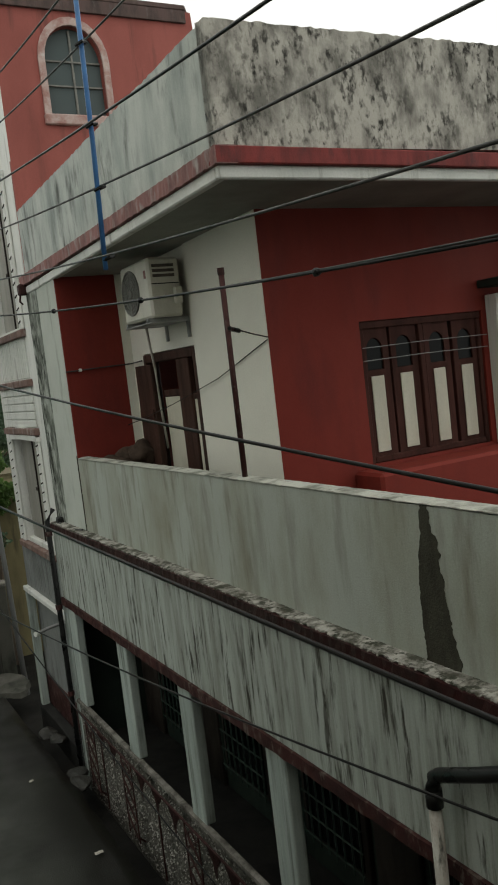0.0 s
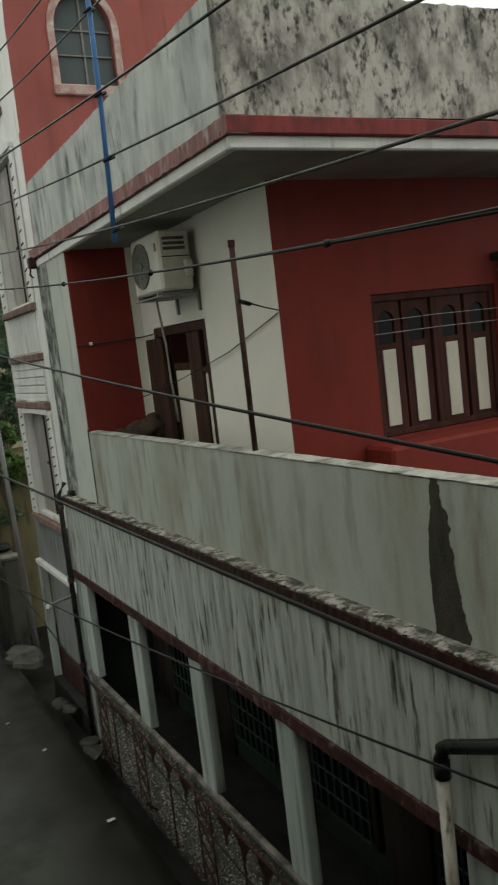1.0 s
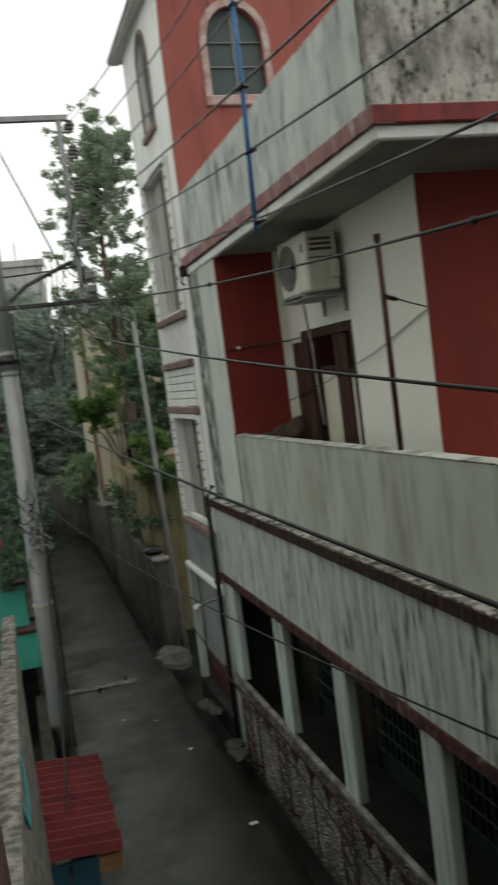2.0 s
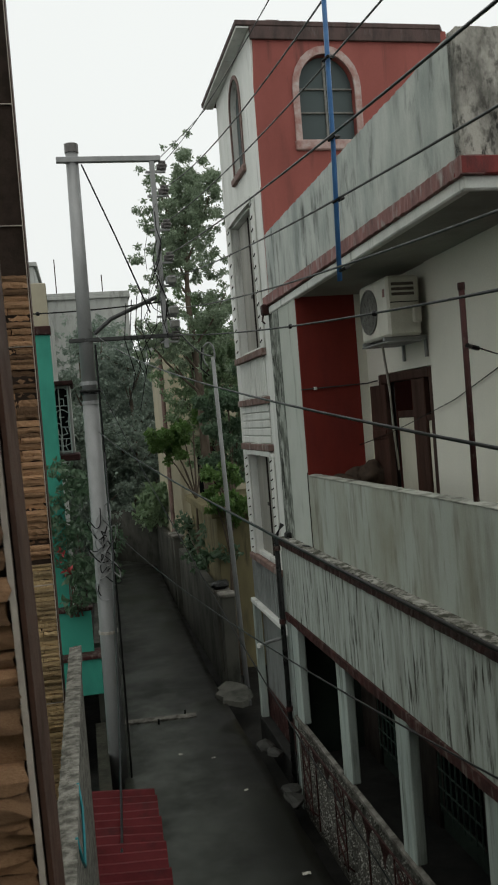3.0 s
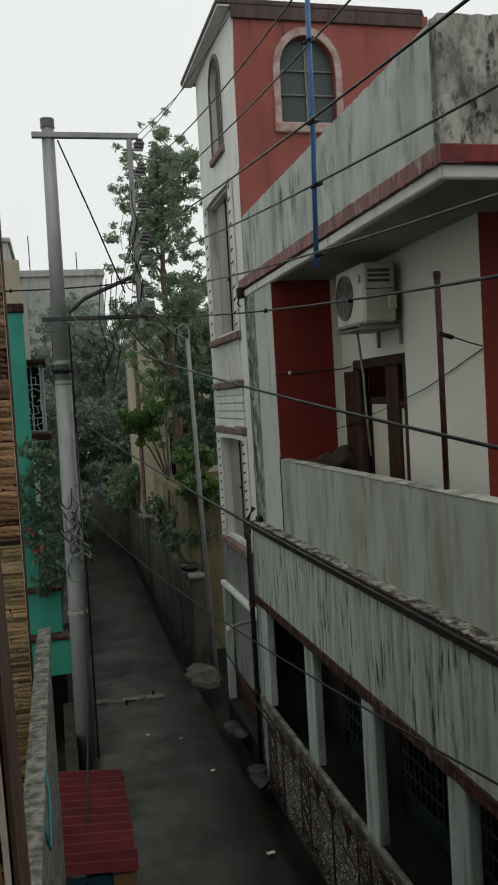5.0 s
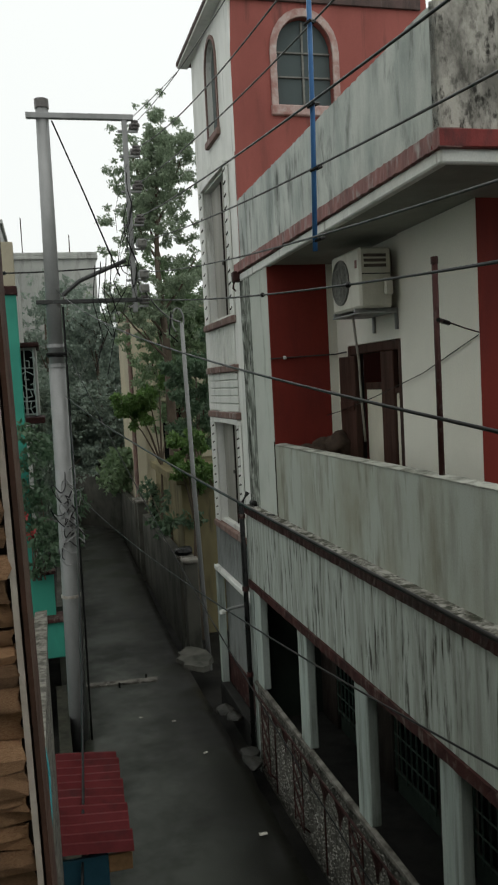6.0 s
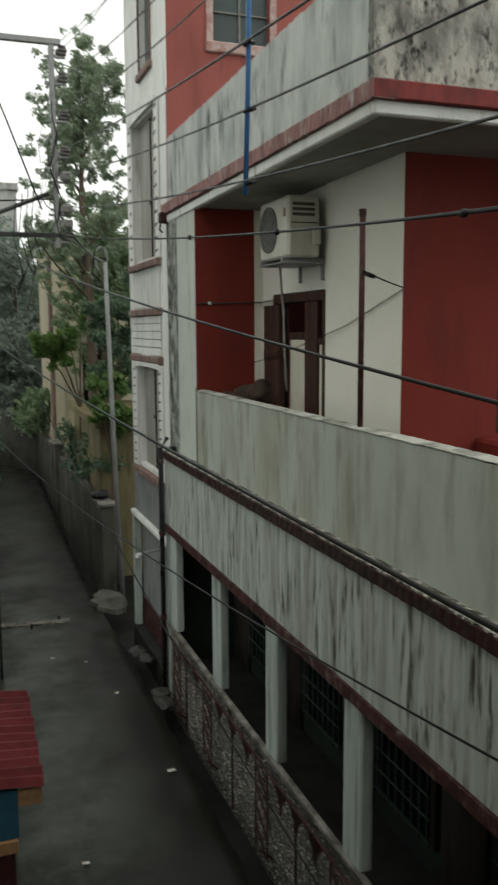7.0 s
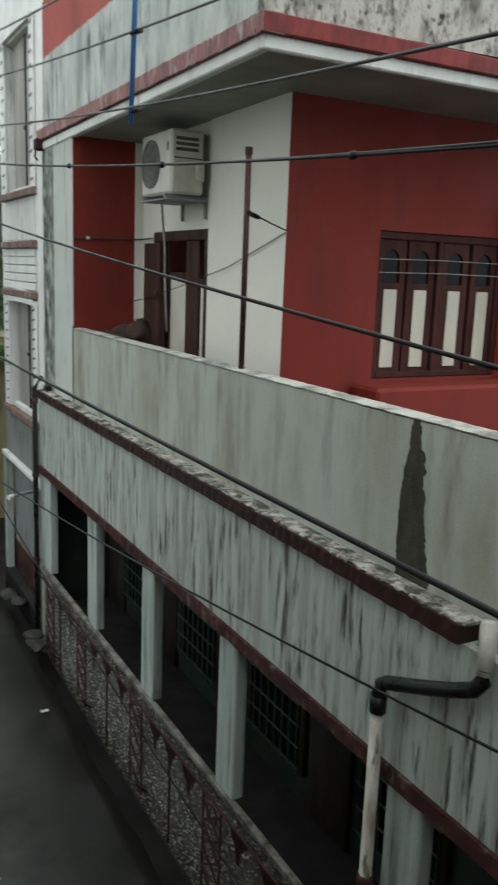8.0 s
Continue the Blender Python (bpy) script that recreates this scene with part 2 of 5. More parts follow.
M_ROAD = mat("wet_cement_road", (0.034, 0.038, 0.029), (0.016, 0.018, 0.0135), 1.0, 0.7, 1, 0.4, 0.62, rough=0.5, rough_var=0.22, bump=0.35, spec=0.36, stain=(0.062, 0.068, 0.055), stain_scale=2.2, stain_stretch=1.0, stain_low=0.5)


def dark_margin(m, start, full, moss):
    """Mix the dark colour passed as moss over a surface towards larger x, with a ragged edge."""
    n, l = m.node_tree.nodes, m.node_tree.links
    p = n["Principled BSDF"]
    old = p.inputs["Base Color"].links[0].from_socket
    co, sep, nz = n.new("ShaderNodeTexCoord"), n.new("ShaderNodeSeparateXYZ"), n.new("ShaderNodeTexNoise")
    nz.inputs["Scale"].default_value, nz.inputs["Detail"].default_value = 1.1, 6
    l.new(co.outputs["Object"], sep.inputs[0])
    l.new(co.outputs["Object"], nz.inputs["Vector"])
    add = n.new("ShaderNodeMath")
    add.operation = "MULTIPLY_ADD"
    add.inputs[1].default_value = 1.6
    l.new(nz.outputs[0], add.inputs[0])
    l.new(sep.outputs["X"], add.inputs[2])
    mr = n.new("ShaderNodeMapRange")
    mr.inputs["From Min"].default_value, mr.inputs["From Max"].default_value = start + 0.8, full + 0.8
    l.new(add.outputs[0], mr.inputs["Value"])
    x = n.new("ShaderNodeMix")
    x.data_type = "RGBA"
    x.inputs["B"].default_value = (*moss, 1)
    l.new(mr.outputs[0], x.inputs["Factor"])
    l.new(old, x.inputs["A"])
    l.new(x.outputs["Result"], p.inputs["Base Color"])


# The road colour gets darker towards the house side.
dark_margin(M_ROAD, 1.25, 2.2, (0.0085, 0.0085, 0.006))
M_MUD = mat("dark_wet_earth", (0.012, 0.0115, 0.0095), (0.006, 0.006, 0.005), 0.9, 1.5, 1, rough=0.8, bump=0.6)
M_OLDWALL = mat("old_damp_boundary_plaster", (0.085, 0.083, 0.07), (0.04, 0.042, 0.034), 1.0, 1.6, 0.6, stain=(0.02, 0.023, 0.017), stain_scale=4, stain_stretch=0.5)
M_DAMPSLAB = mat("damp_muddy_cement", (0.035, 0.034, 0.028), (0.013, 0.013, 0.0105), 1.0, 5, 1, 0.38, 0.62, rough=0.5, bump=0.8, spec=0.4)
M_YELLOW = mat("ochre_yellow_house_paint", (0.20, 0.172, 0.09), (0.12, 0.105, 0.06), 0.9, 1.2, 0.4, stain=(0.06, 0.055, 0.036), stain_scale=6, stain_stretch=0.15)
M_TEAL = mat("teal_house_paint", (0.045, 0.30, 0.22), (0.03, 0.20, 0.155), 0.9, 1.5, 0.5, rough=0.6)
M_FAR = mat("far_grey_house_paint", (0.42, 0.43, 0.40), (0.30, 0.31, 0.29), 0.9, 0.6, 0.5, stain=(0.18, 0.18, 0.165), stain_scale=2, stain_stretch=0.3)
M_FARY = mat("far_yellowed_house_paint", (0.45, 0.41, 0.29), (0.34, 0.31, 0.24), 0.9, 0.7, 0.5)
M_SHEET = mat("red_corrugated_sheet", (0.12, 0.011, 0.013), (0.07, 0.009, 0.010), 0.8, 3, 1, rough=0.6, bump=0.1, spec=0.15, stain=(0.045, 0.010, 0.010), stain_scale=5, stain_stretch=1.0, stain_low=0.5)
M_BLUEBOARD = mat("blue_board_paint", (0.03, 0.10, 0.14), (0.022, 0.07, 0.10), 0.8, 3, 1, rough=0.5)
M_ORANGE = mat("ochre_timber", (0.33, 0.19, 0.09), (0.20, 0.12, 0.06), 0.8, 8, 1)
M_TILE = mat("brown_stone_cladding", (0.46, 0.285, 0.16), (0.17, 0.07, 0.035), 0.9, 32, 2.6, 0.38, 0.68, rough=0.6, bump=0.6, grain=200, per_piece=0.6)
M_TILE2 = mat("tan_stone_cladding", (0.50, 0.37, 0.20), (0.28, 0.185, 0.10), 0.9, 14, 1.2, rough=0.55, bump=0.5, grain=70, per_piece=0.5)
# Mortar colour holds the shade of the gaps between stones.
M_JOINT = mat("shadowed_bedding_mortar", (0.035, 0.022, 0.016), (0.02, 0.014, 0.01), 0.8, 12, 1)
M_GROUT = mat("white_tile_grout", (0.52, 0.47, 0.41), (0.38, 0.33, 0.28), 0.8, 12, 1)
M_EDGE = mat("brown_tile_edge", (0.085, 0.045, 0.032), (0.05, 0.03, 0.022), 0.8, 10, 1, rough=0.5)
M_ROUGHCEM = mat("rough_cement_render", (0.28, 0.27, 0.235), (0.10, 0.097, 0.082), 1.0, 22, 1, 0.4, 0.6, bump=0.9, grain=90)
M_BARK = mat("tree_bark", (0.13, 0.10, 0.075), (0.07, 0.055, 0.04), 0.9, 8, 0.2, bump=0.6)
M_LEAF = leaf_mat("mid_green_leaves", (0.13, 0.20, 0.10), (0.23, 0.32, 0.18))
M_LEAFD = leaf_mat("dark_green_leaves", (0.065, 0.125, 0.068), (0.13, 0.20, 0.12))
M_LEAFB = leaf_mat("bright_green_leaves", (0.08, 0.17, 0.04), (0.15, 0.25, 0.07))
M_LEAFN = leaf_mat("feathery_pale_leaves", (0.16, 0.22, 0.14), (0.30, 0.37, 0.25))
# Leaf colour paled and greyed to stand for mist over the far trees.
M_LEAFM = leaf_mat("haze_paled_green_leaves", (0.16, 0.21, 0.17), (0.27, 0.33, 0.27))
M_FLOWER = leaf_mat("red_petals", (0.5, 0.05, 0.06), (0.6, 0.12, 0.12))
M_SACK = mat("brown_sacking", (0.06, 0.04, 0.028), (0.03, 0.022, 0.016), 0.9, 8, 1, bump=0.7)
M_LITTER = mat("pale_litter", (0.5, 0.48, 0.42), (0.35, 0.33, 0.3), 0.6, 20, 1)
M_HOSE = mat("teal_hose", (0.03, 0.22, 0.24), (0.02, 0.16, 0.18), 0.6, 8, 1, rough=0.4)

# ---- building helpers ----
BASE = {}
I4 = Matrix.Identity(4)


def thing(name, at, label, category, group="", kind="", turn=0.0):
    ob = new(name)
    ob.matrix_basis = Matrix.Translation(at) @ Matrix.Rotation(radians(turn), 4, "Z")
    BASE[ob] = ob.matrix_basis.copy()
    return tagged(ob, label, category, group, kind)


def part(name, bm, material, parent, label="", frame_of=I4, smooth=False):
    """One mesh under a thing or a part; its vertices are given in frame_of's coordinates."""
    me = bpy.data.meshes.new(name)
    bm.normal_update()
    bm.to_mesh(me)
    bm.free()
    me.transform(BASE[parent].inverted() @ frame_of)
    me.materials.append(material)
    if smooth:
        for f in me.polygons:
            f.use_smooth = True
    ob = new(name, me)
    ob.parent = parent
    BASE[ob] = BASE[parent]
    if label:
        tagged(ob, label)
    return ob


def solid(name, bm, material, label, category="", kind="", group="", smooth=False):
    """A top-level thing or piece of the setting that is a single mesh."""
    me = bpy.data.meshes.new(name)
    bm.normal_update()
    bm.to_mesh(me)
    bm.free()
    me.materials.append(material)
    if smooth:
        for f in me.polygons:
            f.use_smooth = True
    ob = new(name, me)
    BASE[ob] = I4
    return tagged(ob, label, category, group, kind)


def box(x0, x1, y0, y1, z0, z1, bevel=0.008, bm=None):
    b = bm or bmesh.new()
    r = bmesh.ops.create_cube(b, size=1)
    for v in r["verts"]:
        v.co = Vector(((x0 + x1) / 2 + v.co.x * (x1 - x0), (y0 + y1) / 2 + v.co.y * (y1 - y0), (z0 + z1) / 2 + v.co.z * (z1 - z0)))
    if bevel:
        es = list({e for v in r["verts"] for e in v.link_edges})
        bmesh.ops.bevel(b, geom=es, offset=min(bevel, 0.3 * min(abs(x1 - x0), abs(y1 - y0), abs(z1 - z0))), segments=1, affect="EDGES")
    return b


def beam(x0, x1, y0, y1, z0, z1, n, jit, seed=1, jx=0.0):
    """A bar along y whose top edge is uneven (and its sides by jx)."""
    rnd = random.Random(seed)
    b = bmesh.new()
    rings = []
    for i in range(n + 1):
        y = y0 + (y1 - y0) * i / n
        o = [(x0 + rnd.uniform(-jx, jx), z0 + rnd.uniform(-jx, jx)), (x1, z0), (x1, z1 + rnd.uniform(-jit, jit) * 0.6), ((x0 + x1) / 2, z1 + rnd.uniform(-jit, jit)), (x0 + rnd.uniform(-jx, jx), z1 - 0.006 + rnd.uniform(-jit, jit) * 0.8)]
        rings.append([b.verts.new((x, y, z)) for x, z in o])
    k = 5
    for a, c in zip(rings, rings[1:]):
        for j in range(k):
            b.faces.new((a[j], a[(j + 1) % k], c[(j + 1) % k], c[j]))
    b.faces.new(rings[0][::-1])
    b.faces.new(rings[-1])
    bmesh.ops.recalc_face_normals(b, faces=b.faces)
    return b


def tube(points, r, sides=8, bm=None, r_end=None, cap=True):
    b = bm or bmesh.new()
    pts = [Vector(p) for p in points]
    rings = []
    for i, p in enumerate(pts):
        d = (pts[min(i + 1, len(pts) - 1)] - pts[max(i - 1, 0)]).normalized()
        u = d.cross(Vector((0, 0, 1)) if abs(d.z) < 0.95 else Vector((1, 0, 0))).normalized()
        w = d.cross(u)
        rad = r + ((r_end if r_end is not None else r) - r) * i / max(1, len(pts) - 1)
        rings.append([b.verts.new(p + (u * math.cos(2 * math.pi * k / sides) + w * math.sin(2 * math.pi * k / sides)) * rad) for k in range(sides)])
    for a, c in zip(rings, rings[1:]):
        for k in range(sides):
            b.faces.new((a[k], a[(k + 1) % sides], c[(k + 1) % sides], c[k]))
    if cap:
        b.faces.new(rings[0][::-1])
        b.faces.new(rings[-1])
    bmesh.ops.recalc_face_normals(b, faces=b.faces)
    return b


def disc(c, r, depth, axis, sides=16, bm=None):
    a = Vector(c)
    d = {"x": Vector((depth, 0, 0)), "y": Vector((0, depth, 0)), "z": Vector((0, 0, depth))}[axis]
    return tube([a, a + d], r, sides, bm)


def arch_ring(cu, hw, zb, zs, n=12):
    """The outline of an arched opening, from its lower left over the top to its lower right."""
    pts = [(cu - hw, zb), (cu - hw, zs)]
    pts += [(cu - hw * math.cos(math.pi * i / n), zs + hw * 1.15 * math.sin(math.pi * i / n)) for i in range(1, n)]
    return pts + [(cu + hw, zs), (cu + hw, zb)]


def to_axes(bm, along):
    if along == "y":
        for v in bm.verts:
            u, d, z = v.co
            v.co = (d, u, z)
    bmesh.ops.recalc_face_normals(bm, faces=bm.faces)
    return bm


def arch_wall(u0, u1, d0, d1, z0, z1, cu, hw, zb, zs, along):
    """A wall with one arched opening right through it."""
    b = bmesh.new()
    ring = arch_ring(cu, hw, zb, zs)
    outer = []
    for u, z in ring:
        if z <= zs + 1e-6:
            outer.append((u0 if u < cu else u1, z))
        else:
            outer.append((u0 + (u1 - u0) * (u - cu + hw) / (2 * hw), z1))
    poly = lambda pts: [[b.verts.new((u, d, z)) for u, z in pts] for d in (d0, d1)]
    for k in range(len(ring) - 1):
        a, c = poly([ring[k], ring[k + 1], outer[k + 1], outer[k]])
        b.faces.new(a)
        b.faces.new(c[::-1])
        b.faces.new((a[0], a[1], c[1], c[0]))
        b.faces.new((a[2], a[3], c[3], c[2]))
    bmesh.ops.remove_doubles(b, verts=b.verts, dist=1e-5)
    to_axes(b, along)
    lo = box(u0, u1, d0, d1, z0, zb, 0)
    to_axes(lo, along)
    me = bpy.data.meshes.new("tmp")
    lo.to_mesh(me)
    lo.free()
    b.from_mesh(me)
    bpy.data.meshes.remove(me)
    return b


def arch_band(cu, hw, zb, zs, width, d0, d1, along):
    """A raised band round an arched opening."""
    b = bmesh.new()
    a, c = arch_ring(cu, hw, zb, zs), arch_ring(cu, hw + width, zb, zs)
    v = [[b.verts.new((u, d, z)) for u, z in r] for r in (a, c) for d in (d0, d1)]
    for k in range(len(a) - 1):
        b.faces.new((v[0][k], v[0][k + 1], v[2][k + 1], v[2][k]))
        b.faces.new((v[1][k], v[1][k + 1], v[3][k + 1], v[3][k]))
        b.faces.new((v[2][k], v[2][k + 1], v[3][k + 1], v[3][k]))
        b.faces.new((v[0][k], v[0][k + 1], v[1][k + 1], v[1][k]))
    return to_axes(b, along)


def arch_plate(cu, hw, zb, zs, d0, d1, along):
    b = bmesh.new()
    r = arch_ring(cu, hw, zb, zs)
    f, g = ([b.verts.new((u, d, z)) for u, z in r] for d in (d0, d1))
    b.faces.new(f)
    b.faces.new(g[::-1])
    for k in range(len(r)):
        j = (k + 1) % len(r)
        b.faces.new((f[k], f[j], g[j], g[k]))
    return to_axes(b, along)

# ---- ground, road ----
solid("ground", box(-60, 60, -20, 140, -0.9, -0.45, 0), M_MUD, "dark wet earth and weeds along the lane", "ground", "structure")


def road_mesh():
    b = bmesh.new()
    nx, ny = 14, 120
    rows = []
    for j in range(ny + 1):
        y = -12 + 47 * j / ny
        left = 0.42 + 0.006 * y if y > 0 else 0.42
        right = 2.52 - 0.03 * min(5, max(0, y - 11)) + 0.006 * max(0, y - 18)
        row = []
        for i in range(nx + 1):
            x = left + (right - left) * i / nx
            z = 0.014 * noise.noise((x * 1.7, y * 1.1, 0)) - 0.02 * (abs(i / nx - 0.5) * 2) ** 3
            if i in (0, nx):
                x += 0.04 * noise.noise((y * 2.3, 5, i))
            row.append(b.verts.new((x, y, z)))
        rows.append(row)
    for a, c in zip(rows, rows[1:]):
        for i in range(nx):
            b.faces.new((a[i], a[i + 1], c[i + 1], c[i]))
    for i in (0, nx):
        low = [b.verts.new((r[i].co.x, r[i].co.y, -0.46)) for r in rows]
        for k in range(ny):
            b.faces.new((rows[k][i], rows[k + 1][i], low[k + 1], low[k]))
    bmesh.ops.recalc_face_normals(b, faces=b.faces)
    return b


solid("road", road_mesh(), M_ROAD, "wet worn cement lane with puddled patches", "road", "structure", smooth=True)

# raised strip across the lane
strip = thing("speed_breaker", (1.2, 14.9, 0), "worn cement ridge laid across the wet lane", "road ridge")
part("ridge", beam(-0.08, 0.08, -0.6, 0.6, -0.01, 0.028, 24, 0.012, 5, 0.01), M_SILL, strip, frame_of=pose(1.2, 14.95, 0, 0, 0, 84))
for k, (dx, dy) in enumerate(((-0.05, -0.16), (0.42, 0.1))):
    part("marker_stub", tube([(1.2 + dx, 14.9 + dy, 0.0), (1.2 + dx, 14.9 + dy, 0.09)], 0.018, 8), M_BLACKP, strip)

slab = thing("drain_slab", (2.55, 15.8, 0), "pale broken cement slab bridging the roadside drain", "slab")
b = bmesh.new()
rim = [(2.58 + 0.30 * math.cos(a * math.pi / 9) * (1 + 0.18 * math.sin(3 * a)), 15.7 + 0.62 * math.sin(a * math.pi / 9) * (1 + 0.12 * math.cos(5 * a))) for a in range(18)]
low = [b.verts.new((x, y, -0.04)) for x, y in rim]
top = [b.verts.new((2.58 + (x - 2.58) * 0.94, 15.7 + (y - 15.7) * 0.94, 0.05 + 0.012 * math.sin(7 * x))) for x, y in rim]
b.faces.new(low[::-1])
b.faces.new(top)
for k in range(18):
    b.faces.new((low[k], low[(k + 1) % 18], top[(k + 1) % 18], top[k]))
bmesh.ops.recalc_face_normals(b, faces=b.faces)
part("slab", b, M_OLDWALL, slab)

for x, y, h in ((2.58, 11.45, 0.13), (2.66, 11.75, 0.1), (2.64, 13.3, 0.12), (2.72, 13.0, 0.1)):
    b = bmesh.new()
    bmesh.ops.create_icosphere(b, subdivisions=2, radius=h)
    for v in b.verts:
        k = 1 + 0.5 * noise.noise(v.co * 9 + Vector((x * 5, y, 0)))
        v.co = Vector((x + v.co.x * 1.2 * k, y + v.co.y * 1.5 * k, -0.05 + max(-0.4, v.co.z * 0.55 * k)))
    solid("rubble_stone", b, M_DAMPSLAB, "muddy lump of broken cement beside the drain", "stone", group="rubble along the drain")

rnd = random.Random(4)
for x, y, s in ((2.28, 9.62, 0.045), (2.05, 11.8, 0.03), (1.35, 13.3, 0.03), (1.3, 7.2, 0.035), (1.8, 13.0, 0.03), (1.15, 8.3, 0.035)):
    b = bmesh.new()
    bmesh.ops.create_grid(b, x_segments=3, y_segments=2, size=s)
    for v in b.verts:
        v.co = Vector((x + v.co.x, y + v.co.y * 0.55, 0.02 + rnd.uniform(0, 0.018)))
    b2 = bmesh.ops.solidify(b, geom=b.faces[:], thickness=0.003)
    solid("litter", b, M_LITTER, "small crumpled scrap of pale litter on the road", "litter", group="litter on the lane")

# ---- the house across the lane ----
PIV = Vector((3.04, 5.0, 0))
HOUSE = Matrix.Translation(PIV) @ Matrix.Rotation(radians(0.9), 4, "Z") @ Matrix.Translation(-PIV)
house = thing("house", PIV, "weathered pale green and red two-storey house with moulded parapets", "house", turn=0.9)


def hp(name, bm, material, parent=None, label="", smooth=False):
    return part(name, bm, material, parent or house, label, HOUSE, smooth)


# ground storey: plinth, sill, columns, dim veranda
hp("plinth_wall", box(2.96, 3.02, -2, 12.0, -0.46, 0.8, 0), M_PEBBLE, label="grey pebble-dashed plinth wall")
hp("sill", beam(2.925, 2.975, -2, 11.95, 0.815, 0.862, 140, 0.003, 3, 0.003), M_SILL, label="worn cement sill")
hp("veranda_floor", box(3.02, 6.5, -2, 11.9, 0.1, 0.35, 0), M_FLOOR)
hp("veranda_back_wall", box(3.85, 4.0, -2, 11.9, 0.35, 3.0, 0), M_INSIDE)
for y in (5.3, 7.1, 8.75, 10.5):
    w = hp("veranda_window", box(3.80, 3.85, y - 0.5, y + 0.5, 0.62, 1.95), M_DARKWOOD, label="dark timber window behind a green iron grid")
    hp("pane", box(3.785, 3.80, y - 0.43, y + 0.43, 0.70, 1.88, 0.003), M_GLASS, w)
    for k in range(8):
        hp("grid_bar", tube([(3.76, y - 0.45 + k * 0.128, 0.64), (3.76, y - 0.45 + k * 0.128, 1.93)], 0.009, 6), M_GRID, w)
    for k in range(7):
        hp("grid_bar", tube([(3.76, y - 0.48, 0.70 + k * 0.2), (3.76, y + 0.48, 0.70 + k * 0.2)], 0.009, 6), M_GRID, w)
    hp("veranda_door", box(3.80, 3.85, y + 0.62, y + 1.2, 0.36, 2.3, 0.01), M_DARKWOOD, label="dark brown veranda door")
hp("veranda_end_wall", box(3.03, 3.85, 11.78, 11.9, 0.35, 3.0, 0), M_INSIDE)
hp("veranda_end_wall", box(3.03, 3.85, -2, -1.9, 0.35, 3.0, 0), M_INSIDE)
hp("veranda_ceiling", box(3.14, 3.85, -1.9, 11.78, 2.9, 3.0, 0), M_JOINTSHADE)
COLS = (11.66, 9.76, 8.05, 6.38, 4.27, 2.3, 0.2)
for y in COLS:
    c = hp("column", box(2.945, 3.05, y - 0.11, y + 0.19, 0.86, 2.16, 0.012), M_COLUMN, label="pale streaked square column")
# spandrel above the columns with a painted lower edge
hp("spandrel_wall", box(2.94, 3.14, -2, 12.0, 2.262, 3.172, 0), M_SPANDREL, label="rain-streaked pale plaster band")
hp("spandrel_trim", beam(2.92, 3.15, -2, 12.02, 2.157, 2.262, 160, 0.004, 8, 0.005), M_MAROON, label="flaking maroon trim")
# first floor ledge and balcony parapet
hp("floor_slab", box(3.14, 9.0, -2, 12.0, 3.02, 3.18, 0), M_FLOOR)
hp("ledge_edge", beam(2.905, 3.14, 3.98, 12.02, 3.172, 3.274, 160, 0.003, 11, 0.004), M_LEDGE, label="dark maroon-painted ledge edge")
hp("ledge_top", beam(2.922, 3.045, 3.96, 12.02, 3.268, 3.287, 420, 0.0025, 12, 0.010), M_FLAKE, label="crumbling mossy cement on the ledge")
hp("parapet", beam(3.04, 3.16, -2, 10.78, 3.185, 4.165, 120, 0.006, 13, 0.0), M_PARAPET, label="stained pale green balcony parapet")
hp("parapet_cap", beam(3.034, 3.166, -2, 10.76, 4.165, 4.176, 300, 0.003, 14, 0.002), M_CAP, label="flaking white plaster along the parapet top")


def peel_mesh():
    b = bmesh.new()
    r = random.Random(2)
    left, right = [], []
    for i in range(61):
        t = i / 60
        z = 4.16 - 0.95 * t
        c = 4.56 - 0.05 * t
        lw = 0.02 + 0.07 * min(1, t * 2.2) + 0.045 * t + 0.012 * noise.noise((t * 9, 1, 0)) + r.uniform(-0.006, 0.006)
        rw = 0.028 + 0.125 * t + 0.02 * noise.noise((t * 11, 5, 0)) + r.uniform(-0.007, 0.007) + (0.03 if 0.16 < t < 0.3 else 0)
        left.append(b.verts.new((3.036, c + lw, z)))
        right.append(b.verts.new((3.036, c - rw, z)))
    for i in range(60):
        b.faces.new((left[i], left[i + 1], right[i + 1], right[i]))
    bmesh.ops.recalc_face_normals(b, faces=b.faces)
    bmesh.ops.solidify(b, geom=b.faces[:], thickness=-0.003)
    return b


hp("peeled_patch", peel_mesh(), M_DAMP, label="dark damp patch where the plaster has peeled")

# upper storey walls
hp("corner_wall", box(3.04, 3.2, 10.80, 12.1, 3.185, 6.33, 0.01), M_PALE, label="pale green corner wall with moss streaks")
hp("corner_pilaster", beam(3.033, 3.05, 11.60, 12.08, 3.29, 6.30, 6, 0.0, 17, 0.003), M_MOSSWALL, label="corner strip blackened by moss and rain")
hp("corner_joint", box(3.032, 3.04, 10.785, 10.80, 3.19, 4.2, 0), M_JOINTSHADE)
hp("red_end_wall", box(3.046, 3.785, 10.78, 10.95, 3.185, 6.33, 0), M_RED, label="deep red painted balcony end wall")
hp("cream_wall", box(3.785, 3.9, 10.783, 10.95, 3.185, 6.39, 0), M_CREAM)
# cream wall with the door opening
hp("cream_wall", box(3.87, 4.05, 7.402, 8.92, 3.185, 6.39, 0), M_CREAM)
hp("cream_wall", box(3.9, 4.05, 10.42, 11.1, 3.185, 6.39, 0), M_CREAM)
